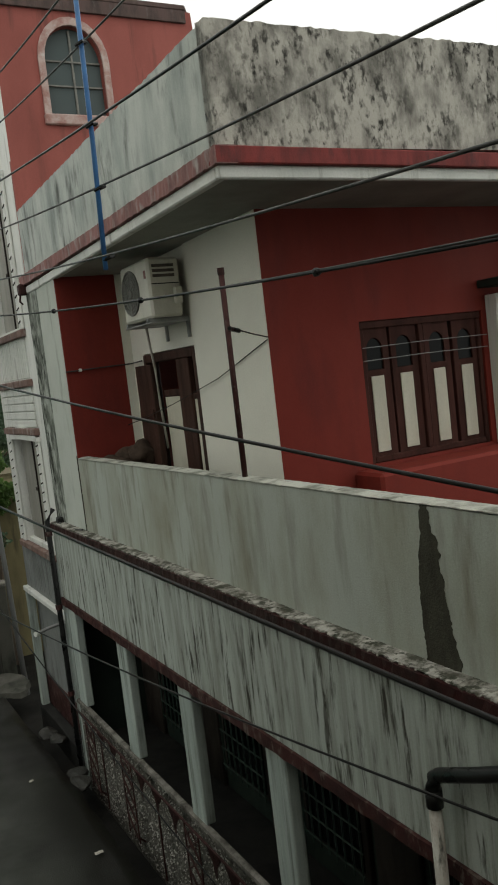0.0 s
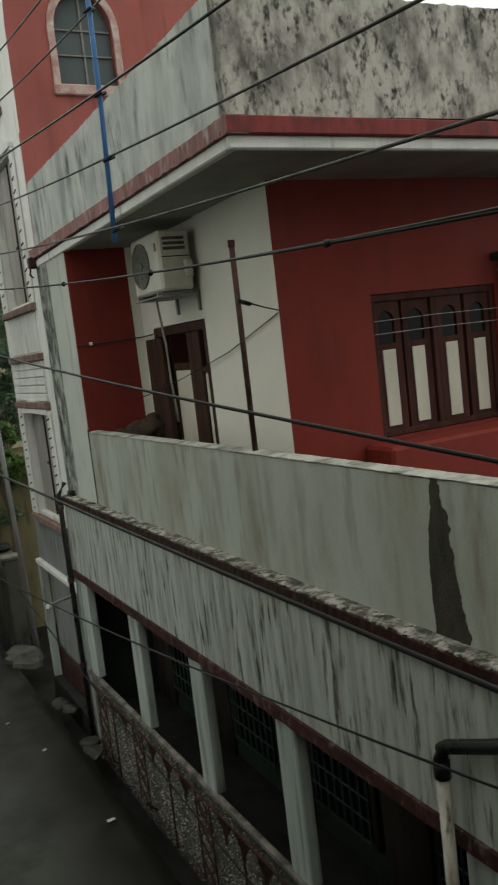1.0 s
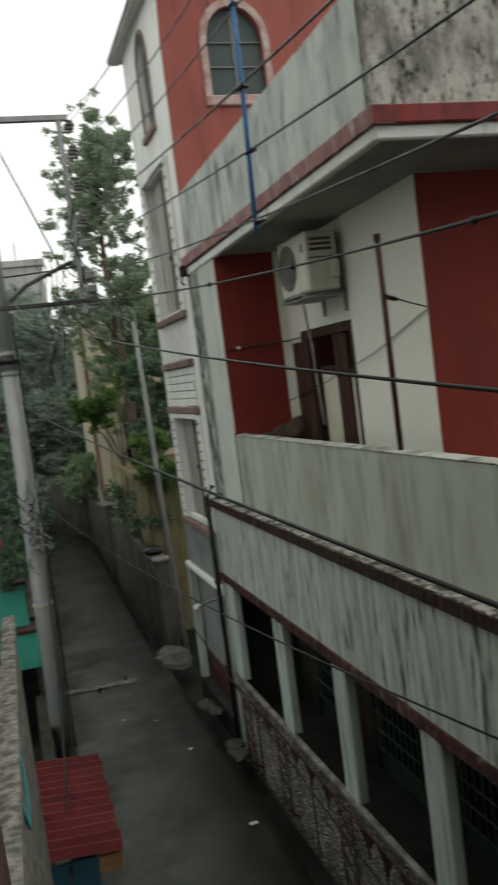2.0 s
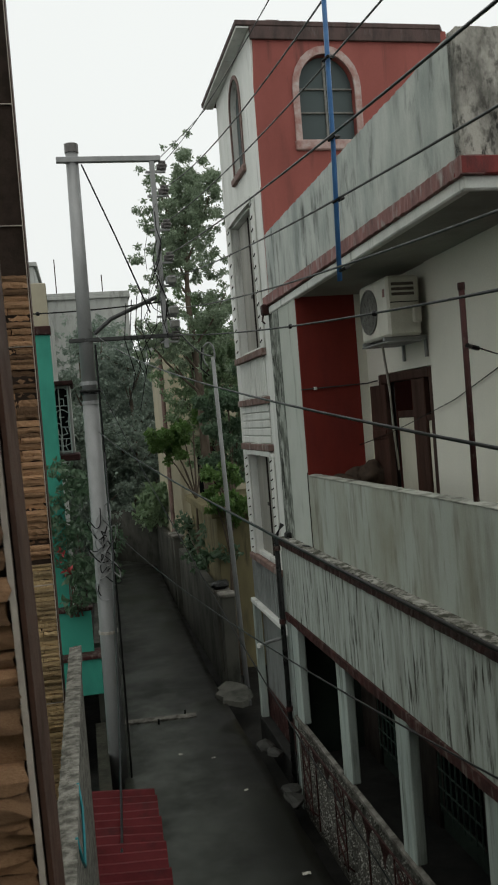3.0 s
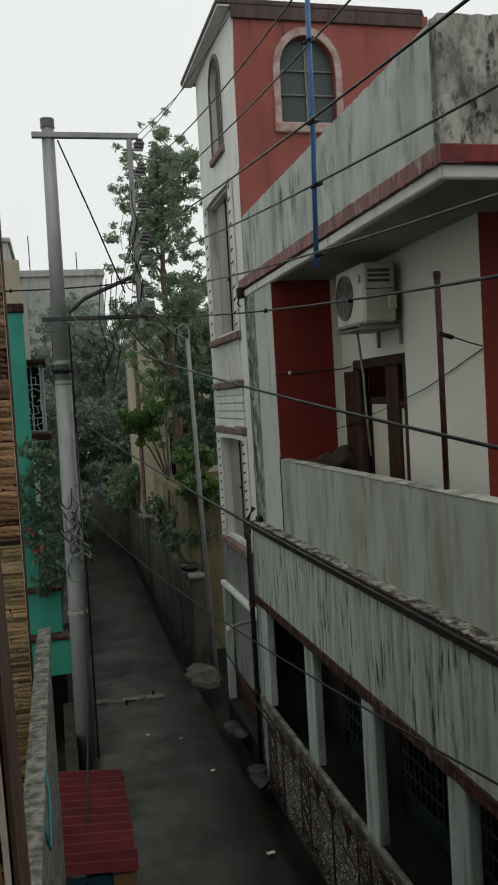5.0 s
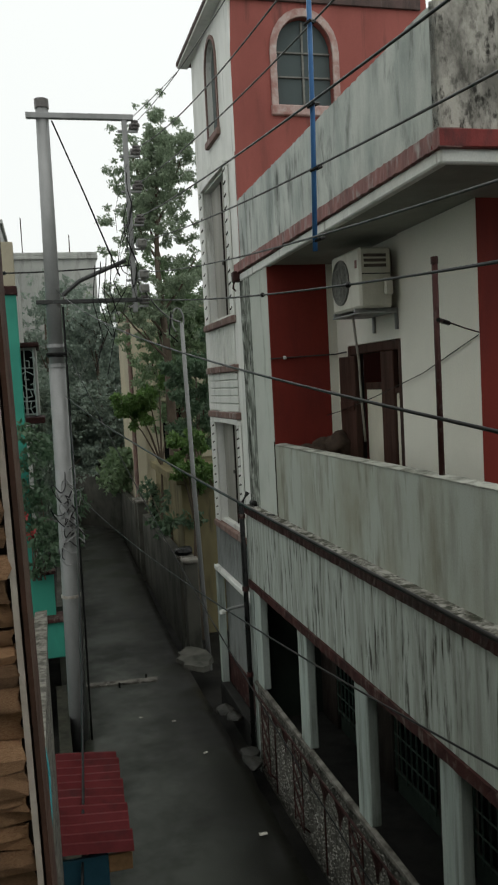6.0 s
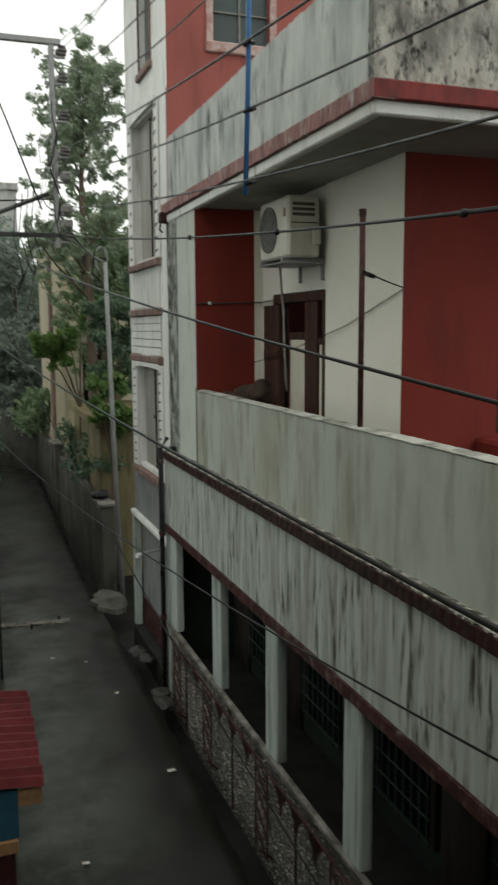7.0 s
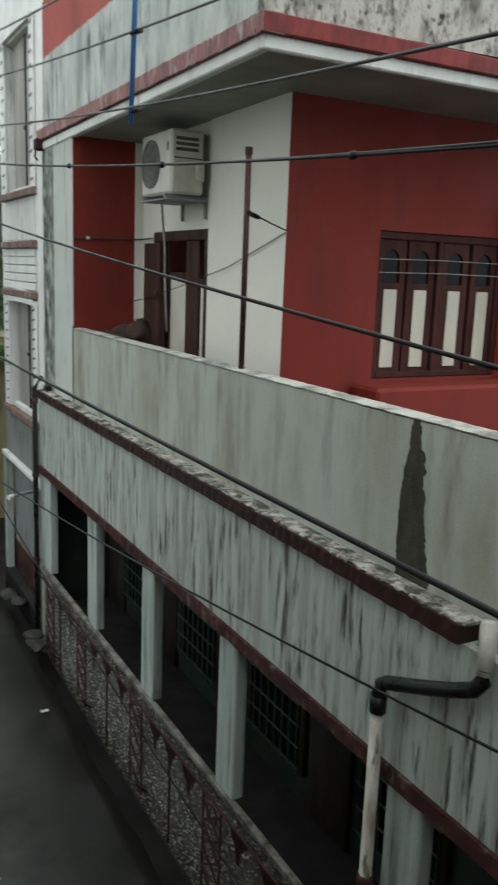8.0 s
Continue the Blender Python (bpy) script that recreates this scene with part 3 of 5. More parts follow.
hp("cream_wall", box(3.9, 4.05, 8.92, 10.42, 5.3, 6.39, 0), M_CREAM)
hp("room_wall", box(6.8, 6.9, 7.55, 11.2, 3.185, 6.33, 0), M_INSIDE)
door = hp("door", box(3.88, 4.04, 8.93, 9.03, 3.19, 5.29), M_DOOR, label="brown timber double door standing half open")
hp("jamb", box(3.88, 4.04, 10.32, 10.41, 3.19, 5.29), M_DOOR, door)
hp("head", box(3.88, 4.04, 9.03, 10.32, 5.19, 5.29), M_DOOR, door)
hp("mullion", box(3.90, 4.02, 9.20, 9.52, 3.19, 5.19), M_DOOR, door)
hp("transom", box(3.91, 4.0, 9.03, 9.20, 4.74, 4.80), M_DOOR, door)
hp("lower_panel", box(3.93, 3.96, 9.03, 9.20, 3.3, 4.74), M_PANEL, door, "cream-painted panel")
hp("upper_pane", box(3.955, 3.965, 9.03, 9.20, 4.80, 5.19, 0), M_GLASS, door)
hp("leaf", box(3.93, 3.97, 9.52, 10.0, 3.2, 4.78), M_PANEL, door, "cream-painted door leaf")
hp("leaf_rail", box(3.92, 3.975, 9.52, 10.0, 4.78, 4.86), M_DOOR, door)
hp("open_leaf", box(3.80, 3.87, 10.02, 10.50, 3.2, 5.17, 0.006), M_DOOR, door, "dark brown leaf opened outwards")
hp("batten", box(3.785, 3.80, 10.05, 10.47, 4.55, 4.65, 0.004), M_DOOR, door)
hp("batten", box(3.785, 3.80, 10.05, 10.47, 3.5, 3.6, 0.004), M_DOOR, door)
# red wall facing down the lane, with the window
WX0, WX1, WZ0, WZ1 = 4.85, 6.38, 3.96, 5.30
hp("red_wall", box(3.873, WX0, 7.398, 7.55, 3.185, 6.39, 0), M_RED)
hp("red_wall", box(WX1, 9.0, 7.40, 7.55, 3.185, 6.39, 0), M_RED)
hp("red_wall", box(WX0, WX1, 7.40, 7.55, WZ1, 6.39, 0), M_RED)
hp("red_wall", box(WX0, WX1, 7.40, 7.55, 3.185, WZ0, 0), M_RED)
win = hp("window", box(WX0, WX1, 7.42, 7.54, WZ1 - 0.07, WZ1 - 0.003, 0.004), M_WOOD, label="brown timber window with cream lower panels and arched panes")
hp("frame_side", box(WX0 + 0.003, WX0 + 0.06, 7.42, 7.54, WZ0, WZ1 - 0.07), M_WOOD, win)
hp("frame_side", box(WX1 - 0.06, WX1 - 0.003, 7.42, 7.54, WZ0, WZ1 - 0.07), M_WOOD, win)
hp("frame_bottom", box(WX0 + 0.06, WX1 - 0.06, 7.42, 7.54, WZ0 + 0.003, WZ0 + 0.06), M_WOOD, win)
hp("centre_post", box(5.56, 5.62, 7.415, 7.54, WZ0 + 0.06, WZ1 - 0.07), M_WOOD, win)
for cx, shut in ((5.035, 1), (5.385, 1), (5.80, 0), (6.165, 0)):
    lf = hp("shutter", arch_wall(cx - 0.165, cx + 0.165, 7.445, 7.48, WZ0 + 0.06, WZ1 - 0.07, cx, 0.095, 4.84, 5.03, "x"), M_WOOD, win)
    hp("arched_pane", arch_plate(cx, 0.093, 4.842, 5.03, 7.465, 7.47, "x"), M_GLASS, lf)
    hp("cream_panel", box(cx - 0.075, cx + 0.075, 7.432, 7.444, 4.06, 4.78, 0.004), M_PANEL, lf, "cream-painted panel")
    hp("stile", box(cx - 0.165, cx - 0.15, 7.436, 7.445, WZ0 + 0.07, WZ1 - 0.08, 0.003), M_WOOD, lf)
for z in (4.93, 5.05):
    hp("wire_stay", tube([(4.86, 7.39, z), (5.6, 7.39, z + 0.01), (6.42, 7.39, z + 0.005)], 0.005, 6), M_STEEL, win)
hp("bench_ledge", box(4.62, 9.0, 6.98, 7.40, 3.185, 3.93, 0.03), M_RED, label="red-painted ledge below the window")
hp("white_pilaster", box(6.44, 6.60, 7.24, 7.40, 3.94, 5.45, 0.01), M_WHITE, label="off-white pilaster beside the window")
hp("window_hood", box(6.35, 9.0, 6.9, 7.40, 5.52, 5.60, 0.01), M_INSIDE, label="dark green hood over the side window")

# roof slab, fascia and parapet; the slab sags a little towards the street corner
def sag(bm, corner, far):
    """Lower the vertices, by corner metres at the street corner and far metres at the tower."""
    for v in bm.verts:
        k = min(1, max(0, (12.1 - v.co.y) / 5.8))
        v.co.z -= far + (corner - far) * k
    return bm


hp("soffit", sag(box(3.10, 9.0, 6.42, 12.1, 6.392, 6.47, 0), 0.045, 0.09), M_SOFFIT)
hp("drip_band", sag(box(3.02, 3.10, 6.42, 12.14, 6.375, 6.472, 0.012), 0.045, 0.09), M_WHITE, label="white drip band under the roof edge")
hp("drip_band", sag(box(3.02, 9.0, 6.36, 6.42, 6.373, 6.472, 0.012), 0.045, 0.09), M_WHITE)
hp("fascia", sag(beam(2.985, 3.16, 6.32, 12.16, 6.472, 6.60, 160, 0.005, 21, 0.006), 0.05, 0.07), M_PINK, label="faded pinkish roof fascia")
hp("fascia", sag(box(2.988, 9.0, 6.318, 6.5, 6.474, 6.598, 0.008), 0.05, 0.07), M_BRIGHTRED, label="red-painted roof fascia")
hp("roof_deck", box(3.16, 9.0, 6.5, 12.1, 6.474, 6.62, 0), M_MOSS)
hp("roof_parapet", sag(beam(3.04, 3.17, 6.42, 12.0, 6.54, 7.42, 120, 0.010, 22, 0.0), 0.0, 0.07), M_ROOFPAR, label="pale weathered roof parapet")
end = beam(0, 0.13, 3.04, 9.0, 6.55, 7.43, 140, 0.010, 23, 0.0)
for v in end.verts:
    v.co = Vector((v.co.y, 6.37 + v.co.x, v.co.z + 0.012 * (v.co.y - 3.04)))
bmesh.ops.recalc_face_normals(end, faces=end.faces)
hp("roof_parapet", end, M_MOULD, label="roof parapet blackened by mould")

# tower behind
TY0, TY1, TX1, TZ = 12.04, 14.62, 5.95, 10.12
hp("tower_front", arch_wall(3.06, TX1, TY0, TY0 + 0.18, 2.25, TZ, 4.083, 0.397, 8.61, 9.32, "x"), M_TOWER, label="faded red tower wall")
tw = hp("tower_window", arch_plate(4.083, 0.392, 8.61, 9.32, TY0 + 0.10, TY0 + 0.12, "x"), M_TOWERGLASS, label="dusty grey arched window with pink-white trim")
hp("trim_band", arch_band(4.083, 0.397, 8.61, 9.32, 0.09, TY0 - 0.03, TY0 + 0.02, "x"), M_TRIMPINK, tw)
hp("window_sill", box(3.585, 4.58, TY0 - 0.05, TY0 + 0.05, 8.47, 8.61, 0.015), M_TRIMPINK, tw)
hp("mullion", box(4.07, 4.096, TY0 + 0.07, TY0 + 0.10, 8.61, 9.74, 0), M_FANGREY, tw)
hp("glazing_bar", box(3.69, 4.475, TY0 + 0.07, TY0 + 0.10, 9.0, 9.02, 0), M_FANGREY, tw)
hp("glazing_bar", box(3.69, 4.475, TY0 + 0.07, TY0 + 0.10, 9.32, 9.34, 0), M_FANGREY, tw)
hp("tower_side", arch_wall(TY0 + 0.003, TY1, 3.055, 3.2, 8.0, TZ - 0.01, 13.22, 0.34, 8.55, 9.5, "y"), M_WHITE, label="off-white side wall of the tower")
sw = hp("side_window", arch_plate(13.22, 0.335, 8.55, 9.5, 3.14, 3.155, "y"), M_TOWERGLASS, label="narrow arched window with brown trim")
hp("trim_band", arch_band(13.22, 0.34, 8.55, 9.5, 0.05, 3.035, 3.06, "y"), M_BROWNTRIM, sw)
hp("window_sill", box(3.0, 3.07, 12.8, 13.64, 8.45, 8.55, 0.01), M_BROWNTRIM, sw)
hp("mullion", box(3.11, 3.14, 13.2, 13.24, 8.55, 9.85, 0), M_WOOD, sw)
hp("tower_back", box(3.2, TX1, TY1 - 0.15, TY1, 2.25, TZ, 0), M_WHITE)
hp("tower_right", box(TX1 - 0.15, TX1 - 0.003, TY0 + 0.18, TY1 - 0.15, 2.25, TZ, 0), M_TOWER)
roof = bmesh.new()
prof = [(2.86, TY0 - 0.05), (5.80, TY0 - 0.05), (6.1, TY0 + 0.4), (6.1, TY1 + 0.25), (2.86, TY1 + 0.25)]
lo = [roof.verts.new((x, y, TZ)) for x, y in prof]
hi = [roof.verts.new((x, y, TZ + 0.075)) for x, y in prof]
roof.faces.new(lo[::-1])
roof.faces.new(hi)
for k in range(5):
    roof.faces.new((lo[k], lo[(k + 1) % 5], hi[(k + 1) % 5], hi[k]))
bmesh.ops.recalc_face_normals(roof, faces=roof.faces)
bmesh.ops.bevel(roof, geom=roof.edges[:], offset=0.012, segments=1, affect="EDGES")
tr = hp("tower_roof", roof, M_DARKTOP, label="sooty flat tower roof slab with overhang")
hp("eave_soffit", box(2.875, 3.05, TY0 - 0.03, TY1 + 0.23, TZ - 0.03, TZ - 0.002, 0.004), M_WHITE, tr, "pale plastered eave underside")
hp("front_band", box(3.055, TX1 - 0.15, TY0 - 0.045, TY0 - 0.002, TZ - 0.17, TZ - 0.001, 0.006), M_DARKTOP, tr, "rain-blackened band under the tower roof")
hp("roof_bump", box(3.3, 3.5, TY0 + 0.02, TY0 + 0.3, TZ + 0.075, TZ + 0.12, 0.015), M_DARKTOP, tr)

# side wall below the tower: two tall windows, fluted panels, louvres
SX = 3.055
hp("side_wall", box(SX, 3.2, 12.1, TY1, 1.94, 2.66, 0), M_PORCH, label="dull grey fluted panel under the side window")
for y0, y1, z0, z1 in ((12.1, 12.62, 2.66, 8.0), (14.12, TY1, 2.66, 8.0), (12.62, 14.12, 7.92, 8.0), (12.62, 14.12, 4.36, 5.80), (12.62, 14.12, 2.66, 2.72)):
    hp("side_wall", box(SX, 3.2, y0, y1, z0, z1, 0), M_WHITE, label="off-white side wall")
for zb, zt in ((5.86, 7.92), (2.72, 4.32)):
    w = hp("tall_window", box(SX + 0.03, 3.19, 12.62, 14.12, zb, zb + 0.08), M_WHITE, label="tall shuttered window in a pale surround with dark slits")
    for y in (12.98, 13.72):
        hp("shutter", box(3.15, 3.18, y - 0.34, y + 0.34, zb + 0.08, zt - 0.005, 0.004), M_SHUTTER, w)
    # Dark strip on the shutter face, standing for the shaded open gap.
    hp("shutter_gap", box(3.146, 3.15, 12.66, 12.84, zb + 0.1, zt - 0.03, 0), M_DARKWOOD, w)
    hp("mullion", box(3.135, 3.15, 13.34, 13.375, zb + 0.08, zt - 0.005, 0.003), M_DARKWOOD, w)
    hp("latch", box(3.12, 3.14, 13.30, 13.42, zb + 0.85, zb + 0.9, 0.004), M_DARKWOOD, w)
    for y in (12.54, 14.21):
        hp("surround", box(SX - 0.045, SX - 0.002, y - 0.085, y + 0.085, zb + 0.02, zt + 0.06, 0.018), M_WHITE, w)
        for k in range(12):
            z = zb + 0.12 + k * (zt - zb - 0.16) / 11
            hp("slit", tube([(SX - 0.047, y - 0.06, z + 0.012), (SX - 0.047, y + 0.045, z - 0.012)], 0.011, 6), M_DARKWOOD, w)
    hd = bmesh.new()
    low = [(12.45 + 1.85 * i / 12, zt + 0.003 + (0.05 + 0.10 * math.sin(math.pi * i / 12)) * 0.2) for i in range(13)]
    top = [(y, zt + 0.07 + 0.15 * math.sin(math.pi * i / 12)) for i, (y, _) in enumerate(low)]
    rows = [[hd.verts.new((x, y, z)) for y, z in r] for x in (SX - 0.06, SX + 0.005) for r in (low, top)]
    for k in range(12):
        for a, c in ((0, 1), (2, 3), (0, 2), (1, 3)):
            hd.faces.new((rows[a][k], rows[a][k + 1], rows[c][k + 1], rows[c][k]))
    for k in (0, 12):
        hd.faces.new((rows[0][k], rows[1][k], rows[3][k], rows[2][k]))
    bmesh.ops.recalc_face_normals(hd, faces=hd.faces)
    hp("hood", hd, M_WHITE, w)
for z in (5.78, 5.10, 4.42, 2.64):
    hp("band", box(SX - 0.075, SX + 0.02, 12.46, 14.4, z, z + 0.10, 0.012), M_BROWNTRIM, label="brown-stained window sill band")
for k in range(16):
    y = 12.6 + k * 0.11
    hp("flute", box(SX - 0.02, SX - 0.002, y - 0.03, y + 0.03, 5.22, 5.78, 0.006), M_WHITE)
    hp("flute", box(SX - 0.02, SX - 0.002, y - 0.03, y + 0.03, 1.98, 2.64, 0.006), M_PORCH)
for k in range(5):
    hp("louvre", box(SX - 0.03, SX - 0.002, 12.52, 14.35, 4.53 + k * 0.115, 4.63 + k * 0.115, 0.008), M_WHITE)
hp("projecting_slab", box(2.98, 4.2, 12.1, TY1, 1.86, 1.94, 0.01), M_WHITE, label="white-edged slab over the porch")
hp("porch_floor", box(2.98, 3.14, 12.1, TY1, -0.46, -0.05, 0.01), M_FLOOR)
hp("porch_pillar", box(3.0, 3.12, TY1 - 0.13, TY1, -0.46, 1.86, 0.01), M_COLUMN)
hp("porch_wall", box(3.16, 3.28, 12.1, TY1 - 0.02, 0.42, 1.86, 0), M_PORCH, label="white porch wall greyed for the shade under its slab")
hp("porch_dado", box(3.145, 3.28, 12.1, TY1 - 0.02, -0.46, 0.42, 0.01), M_MAROON, label="maroon-painted wall base")
hp("corner_column", box(2.95, 3.2, 11.96, 12.1, -0.46, 3.08, 0.01), M_COLUMN)
# iron lattice stays and gussets under the sill
for y in (11.2, 9.86, 8.09, 6.40, 4.6):
    st = hp("iron_stay", box(2.835, 2.85, y - 0.165, y - 0.148, -0.1, 0.80, 0.003), M_IRON, label="rusty maroon iron lattice stay")
    hp("flat", box(2.835, 2.85, y + 0.148, y + 0.165, -0.1, 0.80, 0.003), M_IRON, st)
    for k in range(4):
        z = -0.06 + k * 0.205
        hp("lacing", tube([(2.838, y - 0.148, z), (2.838, y + 0.148, z + 0.2)], 0.011, 6), M_IRON, st)
        hp("lacing", tube([(2.847, y + 0.148, z), (2.847, y - 0.148, z + 0.2)], 0.011, 6), M_IRON, st)
    hp("scroll", tube([(2.842, y + 0.085 * math.cos(a * math.pi / 6), 0.69 + 0.085 * math.sin(a * math.pi / 6)) for a in range(13)], 0.008, 6), M_IRON, st)
    hp("foot_bracket", tube([(2.842, y, -0.08), (2.96, y, -0.2)], 0.012, 6), M_IRON, st)
for y in (10.75, 10.3, 9.4, 8.95, 8.5, 7.6, 7.25, 6.85, 5.95, 5.5, 5.05):
    g = bmesh.new()
    v = [g.verts.new((2.842, y + a, z)) for a, z in ((-0.15, 0.80), (0.15, 0.80), (0.11, 0.755), (0.05, 0.69), (0.02, 0.56), (-0.02, 0.56), (-0.05, 0.69), (-0.11, 0.755))]
    g.faces.new(v)
    bmesh.ops.solidify(g, geom=g.faces[:], thickness=0.014)
    gs = hp("gusset", g, M_IRON, label="maroon iron gusset")
    if y in (10.75, 8.95, 7.25, 5.5):
        hp("rod", tube([(2.842, y, 0.60), (2.842, y, -0.15)], 0.011, 6), M_IRON, gs)
hp("tie_rail", tube([(2.86, -1.5, 0.79), (2.86, 11.9, 0.79)], 0.014, 6), M_IRON)

# ---- things on and round the house ----
ac = thing("air_conditioner", HOUSE @ Vector((3.6, 9.35, 5.6)), "ivory outdoor air-conditioning unit on a wall bracket", "air conditioner", turn=0.9)
AX0, AX1, AY0, AY1, AZ0, AZ1 = 3.46, 3.81, 8.93, 9.71, 5.61, 6.21


def ap(name, bm, m, parent=None, label="", smooth=False):
    return part(name, bm, m, parent or ac, label, HOUSE, smooth)


body = ap("casing", box(AX0, AX1, AY0, AY1, AZ0, AZ1, 0.025), M_PLASTIC)
fc = (AX0 - 0.004, 9.44, 5.915)
ap("fan_recess", disc((AX0 - 0.003, fc[1], fc[2]), 0.235, 0.006, "x", 28), M_FANGREY, body)
ring = bmesh.new()
for rr in (0.228, 0.19, 0.15, 0.11, 0.07):
    pts = [(AX0 - 0.012, fc[1] + rr * math.cos(a * math.pi / 14), fc[2] + rr * math.sin(a * math.pi / 14)) for a in range(29)]
    tube(pts, 0.009 if rr > 0.2 else 0.004, 5, ring)
for a in range(8):
    tube([(AX0 - 0.012, fc[1], fc[2]), (AX0 - 0.012, fc[1] + 0.225 * math.cos(a * math.pi / 4), fc[2] + 0.225 * math.sin(a * math.pi / 4))], 0.004, 5, ring)
ap("fan_grille", ring, M_FANGREY, body)
ap("fan_hub", disc((AX0 - 0.018, fc[1], fc[2]), 0.045, 0.012, "x", 14), M_FANGREY, body)
ap("badge", box(AX0 - 0.004, AX0 + 0.003, AY0 + 0.06, AY0 + 0.11, AZ1 - 0.2, AZ1 - 0.12, 0.001), M_PINK, body)
for k in range(3):
    ap("vent_slot", box(AX0 + 0.05, AX1 - 0.06, AY0 - 0.004, AY0 + 0.01, AZ1 - 0.10 - k * 0.05, AZ1 - 0.07 - k * 0.05, 0.003), M_VENT, body)
ap("valve_cover", box(AX1 - 0.10, AX1 - 0.01, AY0 - 0.05, AY0, AZ0 + 0.12, AZ0 + 0.3, 0.02), M_PLASTIC, body)
ap("side_seam", box(AX0 + 0.03, AX1 - 0.02, AY0 - 0.003, AY0 + 0.01, AZ0 + 0.33, AZ0 + 0.34, 0), M_BLACKP, body)
for y in (AY0 + 0.1, AY1 - 0.1):
    br = ap("bracket_arm", box(AX0 - 0.03, 3.9, y - 0.02, y + 0.02, AZ0 - 0.04, AZ0, 0.004), M_STEEL)
    ap("bracket_upright", box(3.87, 3.9, y - 0.02, y + 0.02, AZ0 - 0.22, AZ0 - 0.04, 0.004), M_STEEL, br)
ap("bracket_shelf", box(AX0 - 0.02, 3.85, AY0 + 0.02, AY1 - 0.02, AZ0 - 0.055, AZ0 - 0.04, 0.003), M_STEEL)
ap("drain_hose", tube([(3.6, 9.5, AZ0 - 0.02), (3.66, 9.6, 5.35), (3.75, 9.75, 5.1), (3.8, 9.85, 4.7), (3.85, 9.9, 4.2)], 0.014, 8), M_GREYP, smooth=True)

post = thing("iron_post", HOUSE @ Vector((3.10, 6.66, 4.18)), "rusty red iron post standing on the balcony parapet", "post", turn=0.9)
part("post", tube([(3.10, 6.66, 4.18), (3.10, 6.66, 5.74)], 0.022, 10), M_MAROON, post, frame_of=HOUSE, smooth=True)
part("collar", tube([(3.10, 6.66, 5.70), (3.10, 6.66, 5.75)], 0.027, 10), M_IRON, post, frame_of=HOUSE)
part("tie_wire", tube([(3.10, 6.66, 5.30), (3.25, 6.75, 5.285), (3.5, 7.0, 5.26), (3.86, 7.385, 5.24)], 0.006, 6), M_CABLE, post, frame_of=HOUSE)
part("tie_knot", tube([(3.10, 6.63, 5.30), (3.16, 6.70, 5.295), (3.24, 6.74, 5.28)], 0.018, 6), M_CABLE, post, frame_of=HOUSE)

conduit = thing("conduit", HOUSE @ Vector((3.2, 10.9, 5.3)), "thin grey conduit run across the balcony end wall", "pipe", turn=0.9)
part("run", tube([(3.03, 10.76, 5.20), (3.2, 10.76, 5.205), (3.6, 10.76, 5.215), (3.86, 10.76, 5.22), (3.86, 10.4, 5.23)], 0.009, 6), M_CABLEG, conduit, frame_of=HOUSE)
part("clip", box(3.19, 3.23, 10.745, 10.778, 5.185, 5.225), M_WHITE, conduit, frame_of=HOUSE)
line = thing("clothes_line", HOUSE @ Vector((3.86, 8.0, 5.0)), "slack dark clothes line across the cream wall", "line", turn=0.9)
part("cord", tube([(3.855, 7.39, 5.22), (3.845, 8.4, 4.93), (3.80, 9.5, 4.70), (3.76, 10.4, 4.54), (3.72, 10.77, 4.48)], 0.005, 5), M_CABLE, line, frame_of=HOUSE)

for sx, sy, sz, sr in ((3.45, 10.46, 3.42, 0.26), (3.62, 10.40, 3.75, 0.22), (3.40, 10.52, 3.98, 0.22), (3.60, 10.55, 4.10, 0.16), (3.72, 10.42, 4.12, 0.19)):
    b = bmesh.new()
    bmesh.ops.create_icosphere(b, subdivisions=3, radius=sr)
    for v in b.verts:
        q = v.co * (1 + 0.5 * noise.noise(v.co * 7 + Vector((sx * 9, sy, sz))))
        v.co = HOUSE @ (Vector((sx, sy, sz)) + Vector((q.x, q.y, q.z * 0.85)))
    solid("sack", b, M_SACK, "slumped brown sack heaped in the balcony corner", "sack", group="sacks on the balcony", smooth=True)

dp = thing("drain_pipe", HOUSE @ Vector((2.8, 4.57, 0)), "stained white drain pipe with a black elbow on the house front", "drain pipe", turn=0.9)
part("downpipe", tube([(2.85, 4.47, -0.45), (2.85, 4.47, 2.61)], 0.036, 12), M_GREYP, dp, "stained white downpipe", HOUSE, True)
part("coupling", tube([(2.85, 4.47, 1.50), (2.85, 4.47, 1.58)], 0.046, 12), M_MAROON, dp, "", HOUSE, True)
el = part("elbow", tube([(2.85, 4.47, 2.60), (2.85, 4.47, 2.70), (2.85, 4.455, 2.75), (2.85, 4.41, 2.78), (2.86, 4.1, 2.90), (2.865, 3.92, 2.975), (2.87, 3.81, 3.03), (2.88, 3.77, 3.09), (2.885, 3.77, 3.15)], 0.04, 12), M_BLACKP, dp, "black plastic elbow", HOUSE, True)
part("socket", tube([(2.85, 4.47, 2.585), (2.85, 4.47, 2.68)], 0.047, 12), M_BLACKP, el, "", HOUSE, True)
part("spout", tube([(2.91, 3.79, 3.37), (2.90, 3.785, 3.25), (2.886, 3.772, 3.12)], 0.043, 12), M_GREYP, dp, "mossy white spout", HOUSE, True)
dp2 = thing("drain_pipe", HOUSE @ Vector((2.9, 12.0, 0)), "thin black drain pipe down the house corner", "drain pipe", turn=0.9)
part("downpipe", tube([(2.88, 12.03, -0.45), (2.88, 12.03, 3.3), (2.98, 12.03, 3.45)], 0.035, 10), M_BLACKP, dp2, "", HOUSE, True)
